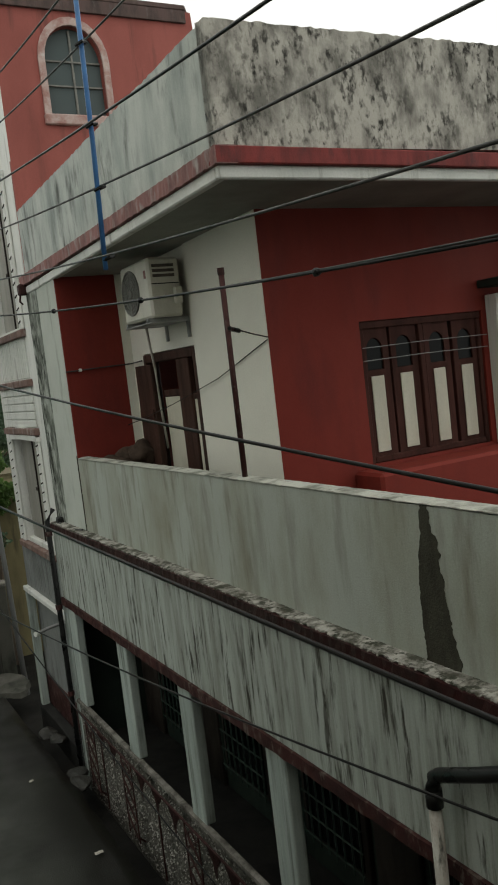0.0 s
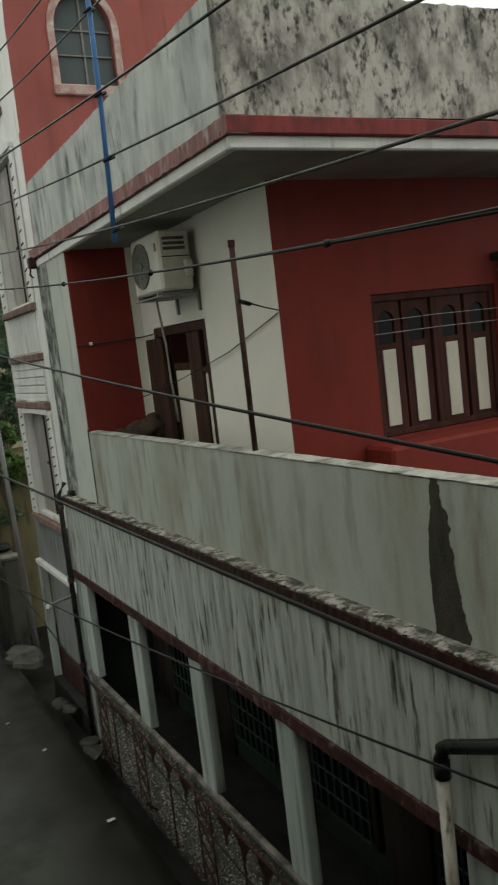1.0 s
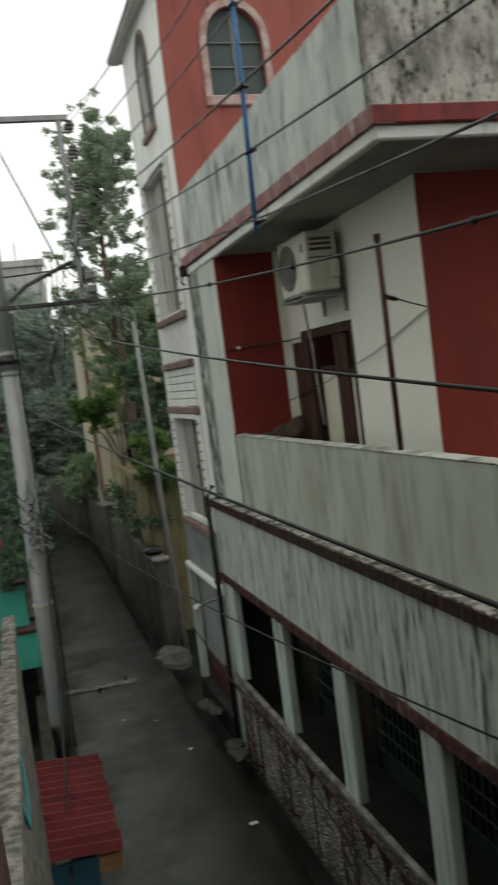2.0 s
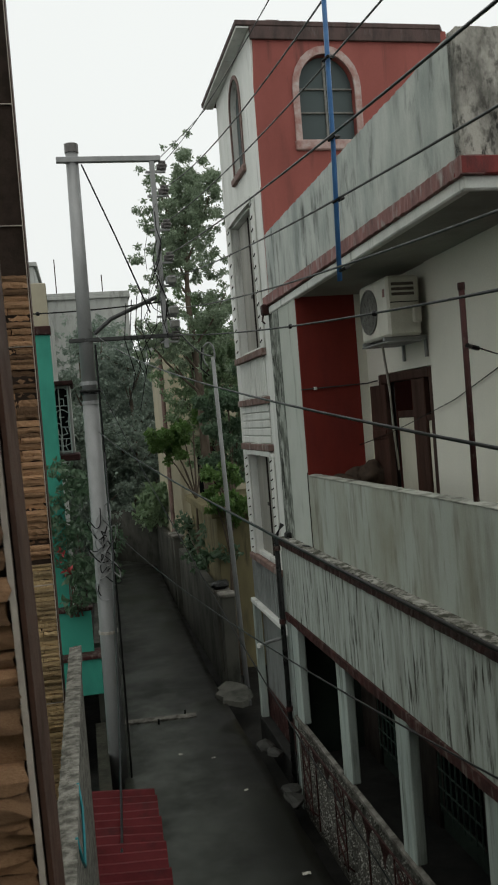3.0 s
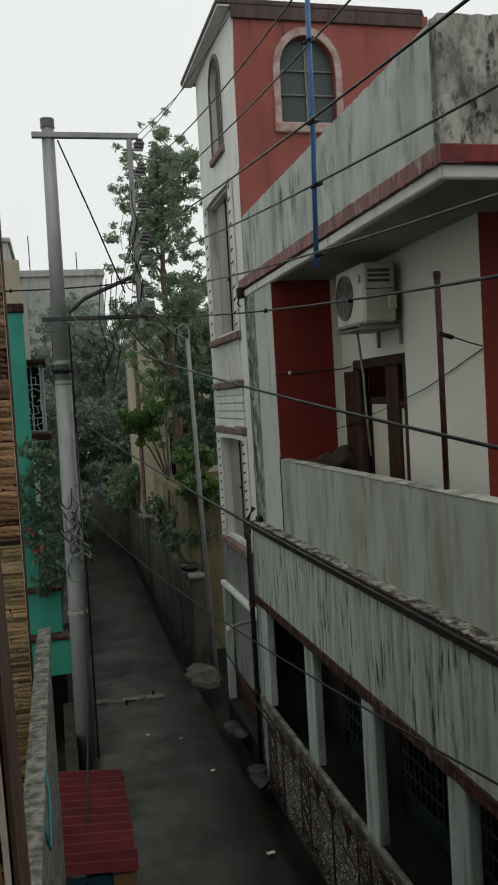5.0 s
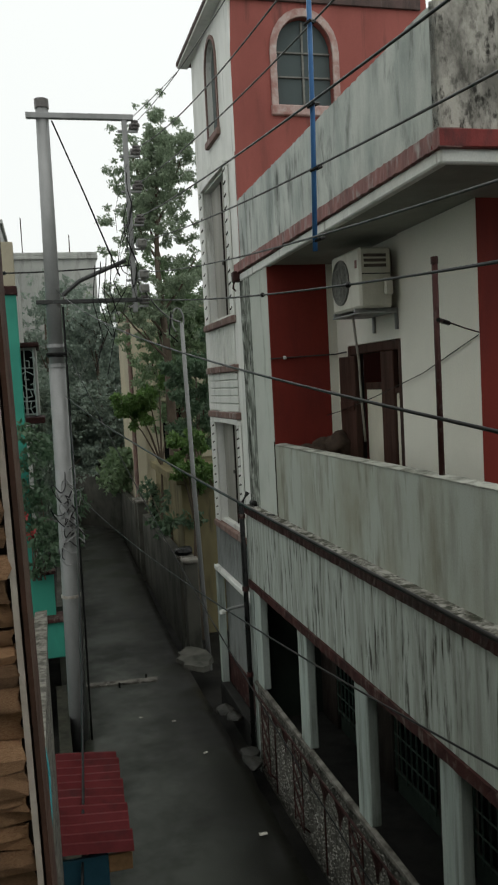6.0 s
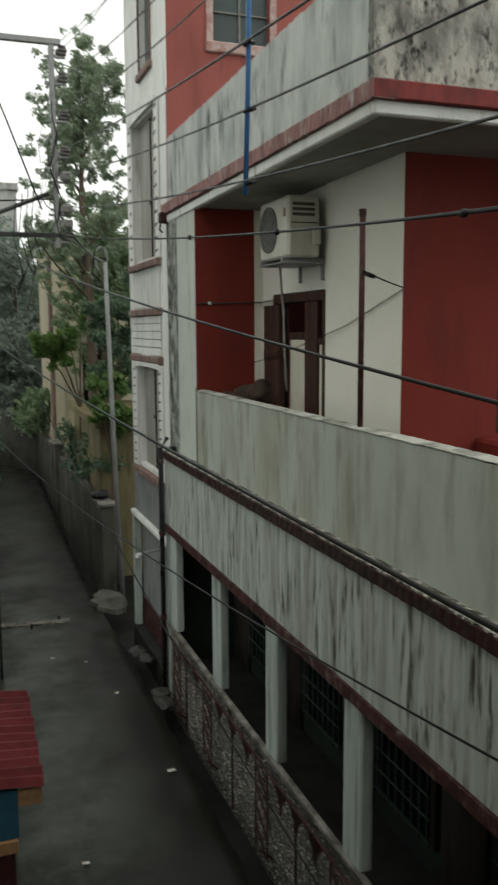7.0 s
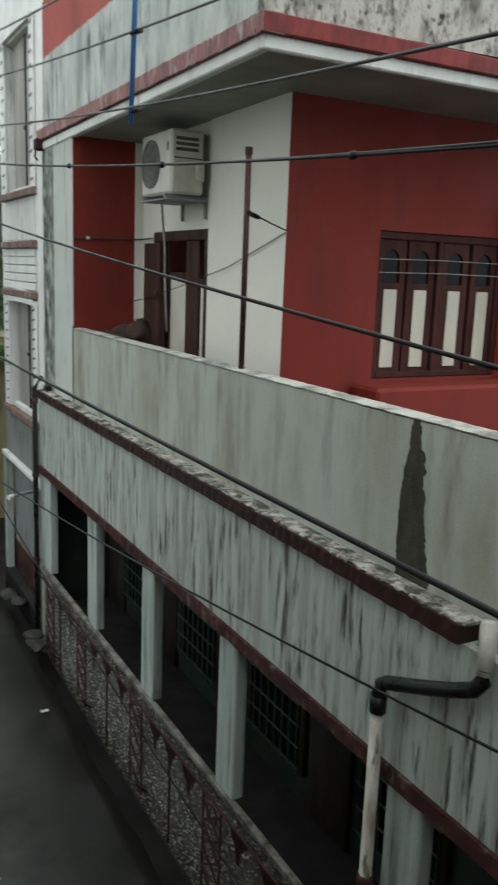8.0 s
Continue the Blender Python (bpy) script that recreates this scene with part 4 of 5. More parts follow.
for z in (0.9, 2.1, 3.1):
    part("clamp", tube([(2.88, 12.03, z), (2.88, 12.03, z + 0.06)], 0.046, 10), M_MAROON, dp2, "", HOUSE)
hook = thing("corner_fitting", HOUSE @ Vector((3.0, 12.1, 6.4)), "dark iron wire bracket on the roof corner", "bracket", turn=0.9)
part("block", box(2.93, 3.04, 12.0, 12.12, 6.28, 6.42, 0.015), M_IRON, hook, "", HOUSE)
part("hook", tube([(2.95, 12.05, 6.28), (2.93, 12.05, 6.2), (2.97, 12.05, 6.16)], 0.012, 6), M_IRON, hook, "", HOUSE)
meter = thing("cable_reel", HOUSE @ Vector((3.0, 11.85, 3.4)), "small black cable clamp on the mossy ledge", "clamp", turn=0.9)
part("block", box(2.96, 3.04, 11.75, 11.9, 3.226, 3.36, 0.02), M_BLACKP, meter, "", HOUSE)
part("tail", tube([(2.98, 11.8, 3.3), (2.95, 11.5, 3.24), (2.96, 11.2, 3.27), (3.0, 10.85, 3.30)], 0.012, 6), M_CABLEG, meter, "", HOUSE)
lampw = thing("wall_lamp_arm", (2.42, 12.3, 1.85), "short pale wall arm by the porch", "wall arm")
part("arm", tube([(2.93, 12.2, 1.87), (2.6, 12.1, 1.86), (2.42, 12.0, 1.85)], 0.022, 8), M_STEEL, lampw)
part("cap", tube([(2.46, 12.02, 1.85), (2.40, 11.99, 1.85)], 0.035, 8), M_WHITE, lampw)

# ---- utility pole, wires ----
POLE = Vector((0.45, 12.95, 0))
pole = thing("utility_pole", POLE, "grey steel utility pole with cross-arms and insulators", "utility pole")
part("shaft", tube([POLE + Vector((-0.02, 0, -0.46)), POLE + Vector((0.0, 0, 2)), POLE + Vector((0.02, 0, 5.3))], 0.135, 16, r_end=0.112), M_STEEL, pole, smooth=True)
part("upper_shaft", tube([POLE + Vector((0.02, 0, 5.3)), POLE + Vector((0.05, 0, 8.85))], 0.105, 16, r_end=0.085), M_STEEL, pole, smooth=True)
part("cap", tube([POLE + Vector((0.05, 0, 8.78)), POLE + Vector((0.05, 0, 8.90))], 0.098, 14), M_PORCELAIN, pole)
for z in (5.28, 5.42, 5.55):
    part("band", tube([POLE + Vector((0.02, 0, z)), POLE + Vector((0.02, 0, z + 0.05))], 0.122, 14), M_STEEL if z != 5.42 else M_BLACKP, pole)
part("band", tube([POLE + Vector((0, 0, 2.05)), POLE + Vector((0, 0, 2.09))], 0.14, 14), M_GREYP, pole)
part("clamp", box(0.33, 0.62, 12.8, 13.1, 5.44, 5.48, 0.01), M_BLACKP, pole)
part("cross_arm", box(0.28, 1.72, 12.85, 12.93, 8.63, 8.705, 0.006), M_STEEL, pole)
part("cross_arm", box(0.25, 1.70, 12.85, 12.93, 6.145, 6.20, 0.006), M_CABLEG, pole)
part("strut", box(1.56, 1.63, 12.86, 12.92, 6.0, 8.64, 0.006), M_STEEL, pole)
part("brace", tube([(0.6, 12.87, 6.25), (0.85, 12.87, 6.45), (1.5, 12.87, 6.72)], 0.03, 8), M_CABLEG, pole)
part("stay_wire", tube([(0.62, 12.88, 8.6), (1.0, 12.85, 7.6), (1.4, 12.84, 6.5)], 0.012, 6), M_CABLE, pole)
INS = (8.60, 8.26, 7.78, 7.32, 6.99, 6.56, 6.2)
for k, z in enumerate(INS):
    ins = part("insulator", tube([(1.66, 12.9, z - 0.05), (1.74, 12.9, z - 0.05)], 0.04, 10), M_PORCELAIN, pole, smooth=True)
    sh = bmesh.new()
    for d, r in ((0, 0.055), (0.045, 0.07), (0.09, 0.05)):
        tube([(1.74, 12.9, z - 0.09 + d), (1.74, 12.9, z - 0.06 + d)], r, 12, sh)
    part("shed", sh, M_PORCELAIN, ins, smooth=True)
    part("pin", box(1.5, 1.78, 12.88, 12.92, z - 0.13, z - 0.10, 0.004), M_STEEL, ins)


def wire(name, a, b, sag, r, material, s1=1.25, label="", group="overhead wires", n=40, knots=(), s0=0.0):
    """A sagging wire from a to b, going on past b to s1."""
    a, b = Vector(a), Vector(b)

    def at(s):
        q = a + (b - a) * s
        q.z -= sag * 4 * s * (1 - s)
        return q
    ob = thing(name, at(s0), label, "wire", group)
    part("strand", tube([at(s0 + (s1 - s0) * i / n) for i in range(n + 1)], r, 6), material, ob, smooth=True)
    for s in knots:
        bm = bmesh.new()
        bmesh.ops.create_icosphere(bm, subdivisions=2, radius=r * 2.6, matrix=Matrix.Translation(at(s)))
        for v in bm.verts:
            v.co += Vector((0, 0.4 * (v.co.y - at(s).y), 0)) + Vector((1, 1, 1)) * 0.004 * noise.noise(v.co * 60)
        part("tape_knot", bm, M_CABLE, ob)
    return at


UP = "weathered grey overhead wire strung above the lane"
SVC = "black service cable strung across the lane"
wire("overhead_wire", (1.74, 12.9, 8.60), (1.90, 1.5, 7.55), 0.30, 0.0048, M_CABLEG, label=UP)
wb = wire("overhead_wire", (1.74, 12.9, 8.263), (1.895, 1.5, 7.038), 0.333, 0.006, M_CABLEG, label=UP)
wire("overhead_wire", (1.74, 12.9, 7.782), (2.10, 1.5, 6.78), 0.193, 0.006, M_CABLEG, label=UP)
wire("overhead_wire", (1.74, 12.9, 7.322), (1.752, 1.5, 5.954), 0.078, 0.007, M_CABLE, label=UP)
wire("overhead_wire", (1.74, 12.9, 6.986), (1.824, 1.5, 5.698), 0.108, 0.006, M_CABLEG, label=UP)
wire("overhead_wire", (1.74, 12.9, 6.564), (1.766, 1.5, 5.363), 0.114, 0.006, M_CABLEG, label=UP)
wire("bundled_cable", (1.62, 12.9, 6.195), (2.443, 1.5, 5.237), 0.138, 0.0075, M_CABLE, label="thick black bundled cable with taped joints", knots=(0.475, 0.614, 0.77))
wire("bundled_cable", (1.62, 12.9, 6.205), (2.443, 1.5, 5.262), 0.158, 0.005, M_CABLEG, label="thin grey cable lashed to the bundled cable")
wire("service_wire", (0.53, 12.85, 6.327), (1.237, 1.5, 4.70), 0.178, 0.0045, M_CABLE, label=SVC, s1=1.2)
wire("service_wire", (0.55, 12.85, 4.887), (1.088, 1.5, 4.444), 0.072, 0.0052, M_CABLE, label="heavy black service cable", s1=1.2)
wire("service_wire", (0.50, 12.85, 3.667), (1.997, 1.5, 3.75), 0.26, 0.0048, M_CABLE, label=SVC, s1=1.2)
wire("service_wire", (0.60, 12.85, 5.55), (2.619, 1.5, 0.81), 0.427, 0.0055, M_CABLE, label=SVC, s1=0.92)
wire("service_wire", (-3.0, 13.4, 6.86), (1.6, 12.9, 6.66), 0.14, 0.011, M_CABLE, s1=1.0, label="heavy black cable from the pole to a roof", knots=(0.62,))
wire("service_wire", (1.62, 12.9, 6.5), (2.72, 16.0, 6.1), 0.15, 0.012, M_CABLE, s1=1.0, label="black cable from the pole to the street lamp")
wire("service_wire", (1.62, 12.9, 6.75), (3.4, 26.0, 7.4), 0.35, 0.008, M_CABLEG, s1=1.0, label="grey wire running on down the lane")
wire("service_wire", (1.62, 12.9, 8.6), (2.75, 14.7, 10.05), 0.02, 0.006, M_CABLEG, s1=1.0, label="grey wire to the tower eave")

sp = thing("wire_spacer", (1.79, 5.42, 5.62), "bright blue plastic pipe lashed across the overhead wires", "wire spacer")
part("pipe", tube([(1.765, 5.42, 5.60), (1.785, 5.42, 6.3), (1.80, 5.42, 7.55)], 0.0135, 10), M_BLUE, sp, smooth=True)
for z in (5.66, 6.03, 6.36, 6.78, 7.16):
    part("tie", tube([(1.76, 5.42, z - 0.012), (1.785, 5.385, z), (1.82, 5.42, z + 0.012), (1.785, 5.455, z)], 0.009, 6), M_CABLE, sp)

# loose coils and tangles on the pole
for k in range(7):
    r = random.Random(30 + k)
    pts = []
    x, y, z = POLE.x + r.uniform(-0.05, 0.2), POLE.y - 0.16, 3.85 - k * 0.1
    for i in range(60):
        a = i * 0.2
        pts.append((x + (0.07 + 0.009 * a) * math.sin(a * 1.1 + k) + 0.04 * noise.noise((a, k, 3)), y + 0.05 * math.cos(a * 1.7), z - a * 0.055 + 0.09 * math.sin(a * 2.1 + k)))
    tg = thing("cable_tangle", pts[0], "tangled loose cable ends lashed to the pole", "cable", "cable tangles")
    part("loop", tube(pts, 0.008, 6), M_STEEL if k % 2 == 0 else M_CABLE, tg, smooth=True)
for z, d in ((5.95, 0.75), (6.0, 0.55), (6.05, 0.9), (6.1, 0.5)):
    x = 1.15 + 0.4 * (z - 6) * 4
    tg = thing("cable_tangle", (x, 12.84, z), "loose black cable end hanging from the cross-arm", "cable", "cable tangles")
    part("tail", tube([(x, 12.84, z + 0.7), (x - 0.06, 12.83, z + 0.2), (x + 0.05, 12.82, z - d * 0.4), (x - 0.08, 12.82, z - d)], 0.007, 6), M_CABLE, tg)
q = random.Random(91)
for k in range(11):
    x, z = 1.6 + q.uniform(-0.05, 0.08), q.uniform(6.4, 8.2)
    far = Vector((1.6 + q.uniform(-0.55, 0.12), 12.84, z - q.uniform(0.5, 1.3)))
    top = Vector((x, 12.83, z))
    mid = top.lerp(far, 0.5) + Vector((q.uniform(-0.15, 0.1), -0.02, -q.uniform(0.0, 0.3)))
    tail = far + Vector((q.uniform(-0.15, 0.1), 0, -q.uniform(0.0, 0.35)))
    tg = thing("cable_tangle", top, "loose cable looped between insulators and cross-arm", "cable", "cable tangles")
    part("loop", tube([top, top.lerp(mid, 0.6) + Vector((-0.03, 0, 0.04)), mid, mid.lerp(far, 0.6), far, tail], q.choice((0.004, 0.005, 0.007)), 6), q.choice((M_CABLE, M_CABLE, M_CABLEG)), tg, smooth=True)
for z in (6.33, 6.52, 6.95):
    jb = thing("junction_box", (1.72, 12.86, z), "small grey cable junction box on the pole strut", "junction box", "junction boxes")
    part("case", box(1.66, 1.80, 12.79, 12.86, z - 0.06, z + 0.05, 0.012), M_STEEL, jb)
    part("lid", box(1.675, 1.785, 12.78, 12.79, z - 0.045, z + 0.035, 0.004), M_FANGREY, jb)
riser = thing("riser_cable", (0.62, 12.85, 0), "black riser cable strapped up the pole", "cable")
part("cable", tube([(0.60, 12.82, 0), (0.61, 12.82, 2.2), (0.60, 12.83, 4.2), (0.60, 12.84, 6.1)], 0.016, 6), M_CABLE, riser)

# street lamp beyond the tower
lamp = thing("street_lamp", (2.95, 16.3, 0), "slim grey lamp post with a small hooped head", "street lamp")
part("post", tube([(2.95, 16.3, -0.46), (2.85, 16.3, 3), (2.79, 16.3, 6.1)], 0.05, 10, r_end=0.036), M_STEEL, lamp, smooth=True)
part("hoop", tube([(2.79 + 0.11 * math.cos(a * math.pi / 8) - 0.07, 16.3, 6.15 + 0.22 * math.sin(a * math.pi / 8)) for a in range(-3, 12)], 0.018, 6), M_STEEL, lamp)
part("tail", tube([(2.6, 16.28, 6.3), (2.55, 16.28, 5.9), (2.7, 16.25, 5.75)], 0.014, 6), M_CABLE, lamp)

# ---- boundary walls, far end ----
def wall_run(name, pts, h, t, material, label):
    b = bmesh.new()
    for (xa, ya), (xb, yb) in zip(pts, pts[1:]):
        a, c = Vector((xa, ya, 0)), Vector((xb, yb, 0))
        d = (c - a).normalized()
        s = Vector((-d.y, d.x, 0)) * t / 2
        n = 12
        prev = None
        for i in range(n + 1):
            q = a + (c - a) * i / n
            z = h + 0.02 * noise.noise(q * 1.7)
            cur = [b.verts.new(q + s + Vector((0, 0, -0.46))), b.verts.new(q - s + Vector((0, 0, -0.46))), b.verts.new(q - s + Vector((0, 0, z))), b.verts.new(q + s + Vector((0, 0, z)))]
            if prev:
                for k in range(4):
                    b.faces.new((prev[k], prev[(k + 1) % 4], cur[(k + 1) % 4], cur[k]))
            else:
                b.faces.new(cur[::-1])
            prev = cur
        b.faces.new(prev)
    bmesh.ops.recalc_face_normals(b, faces=b.faces)
    return solid(name, b, material, label, "wall", "structure")


wall_run("wall_east", [(2.78, 17.6), (2.74, 24), (2.66, 30.5)], 1.45, 0.18, M_OLDWALL, "old damp boundary wall along the lane")
wall_run("wall_north", [(2.66, 30.5), (-1.5, 36.5)], 1.9, 0.2, M_OLDWALL, "dark boundary wall across the lane's end")
wall_run("wall_west", [(0.28, 8.0), (0.22, 14.2)], 0.35, 0.16, M_JOINTSHADE, "low wall coloured dark for the shade below the teal house")
wall_run("wall_west_far", [(0.3, 14.6), (0.55, 34)], 1.5, 0.16, M_OLDWALL, "dark overgrown boundary wall")
for x, y, h in ((2.76, 16.75, 1.55), (2.76, 17.45, 1.5), (2.66, 24.3, 1.75), (2.66, 25.2, 1.7)):
    gp = thing("gate_post", (x, y, 0), "square damp cement gate post beside the lane", "gate post", "gate posts")
    part("shaft", box(x - 0.13, x + 0.13, y - 0.13, y + 0.13, -0.46, h, 0.015), M_OLDWALL, gp)
    part("cap", box(x - 0.17, x + 0.17, y - 0.17, y + 0.17, h, h + 0.07, 0.015), M_SILL, gp)
gate = thing("gate", (2.62, 17.0, 0), "dark rusty sheet gate between two posts", "gate")
part("sheet", box(2.74, 2.78, 16.88, 17.32, 0.05, 1.3, 0.005), M_IRON, gate)
part("bar", box(2.71, 2.74, 16.88, 17.32, 0.9, 0.96, 0.005), M_IRON, gate)
pot = thing("planter", (2.76, 17.45, 1.57), "black bowl of rubble on the gate post", "planter")
b = bmesh.new()
bmesh.ops.create_icosphere(b, subdivisions=2, radius=0.2)
for v in b.verts:
    v.co = Vector((2.76, 17.45, 1.64)) + Vector((v.co.x, v.co.y, v.co.z * 0.5)) * (1 + 0.25 * noise.noise(v.co * 9))
part("bowl", b, M_BLACKP, pot)


# ---- far houses ----
def far_house(name, x0, x1, y0, y1, z1, m, label, wins, group="", face="y", balcony=None, cap=M_FAR):
    h = thing(name, ((x0 + x1) / 2, y0, 0), label, "house", group)
    part("wall", box(x0, x1, y0, y1, -0.46, z1, 0.02), m, h)
    part("roof_edge", box(x0 - 0.12, x1 + 0.12, y0 - 0.12, y1 + 0.12, z1, z1 + 0.18, 0.02), cap, h)
    for u, z, w, hh in wins:
        if face == "y":
            wn_ = part("window", box(u - w / 2, u + w / 2, y0 - 0.03, y0 + 0.02, z, z + hh, 0.01), M_GLASS, h)
            part("frame", box(u - w / 2 - 0.06, u + w / 2 + 0.06, y0 - 0.06, y0 - 0.003, z - 0.09, z - 0.01, 0.01), cap, wn_)
            part("mullion", box(u - 0.025, u + 0.025, y0 - 0.05, y0 - 0.03, z, z + hh, 0), M_WOOD, wn_)
        else:
            wn_ = part("window", box(x0 - 0.03, x0 + 0.02, u - w / 2, u + w / 2, z, z + hh, 0.01), M_GLASS, h)
            part("frame", box(x0 - 0.06, x0 - 0.003, u - w / 2 - 0.06, u + w / 2 + 0.06, z - 0.09, z - 0.01, 0.01), cap, wn_)
    return h


yh = far_house("yellow_house", 2.95, 7, 18.6, 23.0, 2.85, M_YELLOW, "low ochre yellow house behind the boundary wall", (), cap=M_YELLOW)
yh = far_house("yellow_house", 2.86, 7, 25.5, 31, 7.4, M_FARY, "pale yellow house with a railed balcony beside the lane", ((4.0, 2.6, 0.9, 1.9), (4.0, 5.3, 0.9, 1.6), (3.35, 0.9, 0.5, 1.2)))
part("balcony_slab", box(3.2, 4.9, 24.7, 25.5, 5.0, 5.16, 0.02), M_FARY, yh)
for k in range(14):
    part("baluster", tube([(3.25 + k * 0.12, 24.75, 5.16), (3.25 + k * 0.12, 24.75, 5.86)], 0.02, 6), M_IRON, yh)
part("hand_rail", box(3.2, 4.9, 24.72, 24.8, 5.86, 5.93, 0.005), M_IRON, yh)
part("pilaster", box(2.74, 3.0, 25.3, 25.5, -0.46, 7.4, 0.01), M_FARY, yh)
part("corner_pipe", tube([(2.68, 25.4, -0.1), (2.68, 25.4, 7.0)], 0.06, 8), M_BROWNTRIM, yh)
part("sun_shade", box(3.3, 4.7, 24.9, 25.5, 4.55, 4.65, 0.01), M_FARY, yh)
gh = far_house("grey_house", -1.0, 3.2, 46, 54, 11.95, M_FAR, "pale grey flat-roofed house rising over the trees", ((1.0, 4.6, 0.9, 1.3),))
part("parapet", box(-1.1, 3.3, 45.9, 46.1, 12.13, 12.3, 0.02), M_FAR, gh)
for x, h in ((-0.5, 1.7), (0.9, 1.5), (1.9, 0.8)):
    part("rod", tube([(x, 46, 12.2), (x, 46, 12.4 + h)], 0.03, 6), M_IRON, gh)
sh_ = far_house("stepped_house", -6, -1.2, 38, 44, 12.2, M_FAR, "pale grey house with a stepped roofline", ((-2.0, 8.4, 0.9, 1.3), (-2.0, 5, 0.9, 1.3)))
part("upper_storey", box(-6, -1.7, 38.4, 44, 12.38, 13.6, 0.02), M_FAR, sh_)
part("stair_head", box(-6, -2.4, 39, 44, 13.6, 14.4, 0.02), M_FAR, sh_)

# teal house beside the pole
teal = thing("teal_house", (-1.5, 14.3, 0), "teal-painted house with red cappings and a grilled bay", "house")
part("front_wall", box(-5, -0.05, 14.3, 14.5, -0.46, 6.45, 0.01), M_TEAL, teal)
part("upper_wall", box(-5, -0.05, 14.32, 14.5, 6.58, 7.25, 0.01), M_FARY, teal)
part("band", box(-5.05, -0.03, 14.26, 14.5, 6.45, 6.58, 0.01), M_MAROON, teal)
part("side_wall", box(-0.30, -0.12, 14.5, 20, -0.46, 7.25, 0.01), M_FAR, teal)
BX = -0.08
bay = part("bay", box(BX - 0.12, BX + 0.22, 16.2, 16.35, 4.55, 5.75, 0.01), M_FAR, teal, "grey window bay with a white scrolled grille")
part("bay_roof", box(BX - 0.2, BX + 0.30, 16.0, 17.4, 5.75, 5.83, 0.015), M_IRON, bay)
part("bay_sill", box(BX - 0.2, BX + 0.32, 16.0, 17.4, 4.42, 4.53, 0.015), M_MAROON, bay)
part("bay_pane", box(BX - 0.10, BX + 0.18, 16.16, 16.2, 4.6, 5.7, 0), M_GLASS, bay)
part("bay_side", box(BX + 0.20, BX + 0.24, 16.2, 17.3, 4.55, 5.75, 0.005), M_FAR, bay)
gr = bmesh.new()
r = random.Random(8)
for x in (-0.11, 0.04, 0.19):
    tube([(BX + x, 16.12, 4.55), (BX + x, 16.12, 5.74)], 0.011, 5, gr)
nodes = [[(BX - 0.11 + 0.075 * i + r.uniform(-0.025, 0.025), 16.12, 4.6 + k * 0.1 + r.uniform(-0.035, 0.035)) for i in range(5)] for k in range(12)]
for k in range(12):
    for i in range(5):
        for dk, di in ((0, 1), (1, 0)):
            if k + dk < 12 and i + di < 5 and r.random() < 0.62:
                tube([nodes[k][i], nodes[k + dk][i + di]], 0.0075, 4, gr)
part("grille", gr, M_GRILLE, bay, "pale crackle-patterned iron grille")
for x0, x1, y, z0, z1 in ((-0.6, 0.22, 14.28, 1.5, 2.15), (-0.3, 0.32, 14.05, 0.9, 1.45)):
    st = part("stair_wall", box(x0, x1, y - 0.15, 14.31, z0, z1, 0.01), M_TEAL, teal)
    part("coping", box(x0 - 0.03, x1 + 0.03, y - 0.19, 14.31, z1, z1 + 0.06, 0.01), M_MAROON, st)

# ---- our own side: balcony, cladding fins, kiosk roof below ----
solid("wall_west_near", box(-1.3, -1.1, -9, 7.2, -0.46, 9.5, 0), M_CREAM, "plain cream house wall behind the balcony", "wall", "structure")
# Unseen wall, added close behind the view to cut light on south-facing walls.
solid("wall_south", box(-1.3, 9, -4.4, -4.2, -0.46, 9, 0), M_OLDWALL, "unseen plain wall added behind the view to block light", "wall", "structure")
solid("balcony_floor", box(-1.1, 0.24, -4, 5.6, 2.2, 2.4, 0.01), M_FLOOR, "cement balcony floor", "floor", "structure")
rail = thing("balcony_wall", (0.22, 4, 2.75), "thin rough cement balcony wall with pitted top", "balcony wall")
part("panel", box(0.194, 0.240, 1.9, 5.5, 2.4, 3.745, 0.005), M_ROUGHCEM, rail)
part("coping", beam(0.188, 0.250, 1.9, 5.52, 3.745, 3.80, 260, 0.003, 41, 0.002), M_ROUGHCEM, rail, "pitted cement coping")
hose = thing("hose", (0.28, 3.9, 3.6), "teal hose draped over the balcony wall", "hose")
part("loop", tube([(0.247, 3.80, 3.803), (0.256, 3.76, 3.74), (0.257, 3.68, 3.67), (0.257, 3.58, 3.65), (0.256, 3.48, 3.72), (0.247, 3.44, 3.803)], 0.0045, 8), M_HOSE, hose, smooth=True)


def cladding(name, label, x1, y, width, z0, z1, row, tile_h, material, joint_from, seed, thick):
    """A stone-clad fin wall: bedding dark as gap shade, pale tile joints and single stones proud of it."""
    w = thing(name, (x1 - width / 2, y, z0), label, "wall", kind="structure")
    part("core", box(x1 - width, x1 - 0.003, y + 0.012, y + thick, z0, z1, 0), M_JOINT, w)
    part("edge", box(x1 - 0.0025, x1 + 0.001, y + 0.004, y + thick, z0, z1, 0), M_EDGE, w, "brown tile edge")
    part("joint", box(x1 - 0.0085, x1 - 0.0045, y - 0.0005, y + 0.012, z0, z1, 0), M_GROUT, w, "pale grout")
    zj = joint_from
    while zj < z1:
        part("joint", box(x1 - width, x1 - 0.0085, y - 0.0005, y + 0.012, zj - 0.0018, zj + 0.0018, 0), M_GROUT, w)
        zj += tile_h
    return w


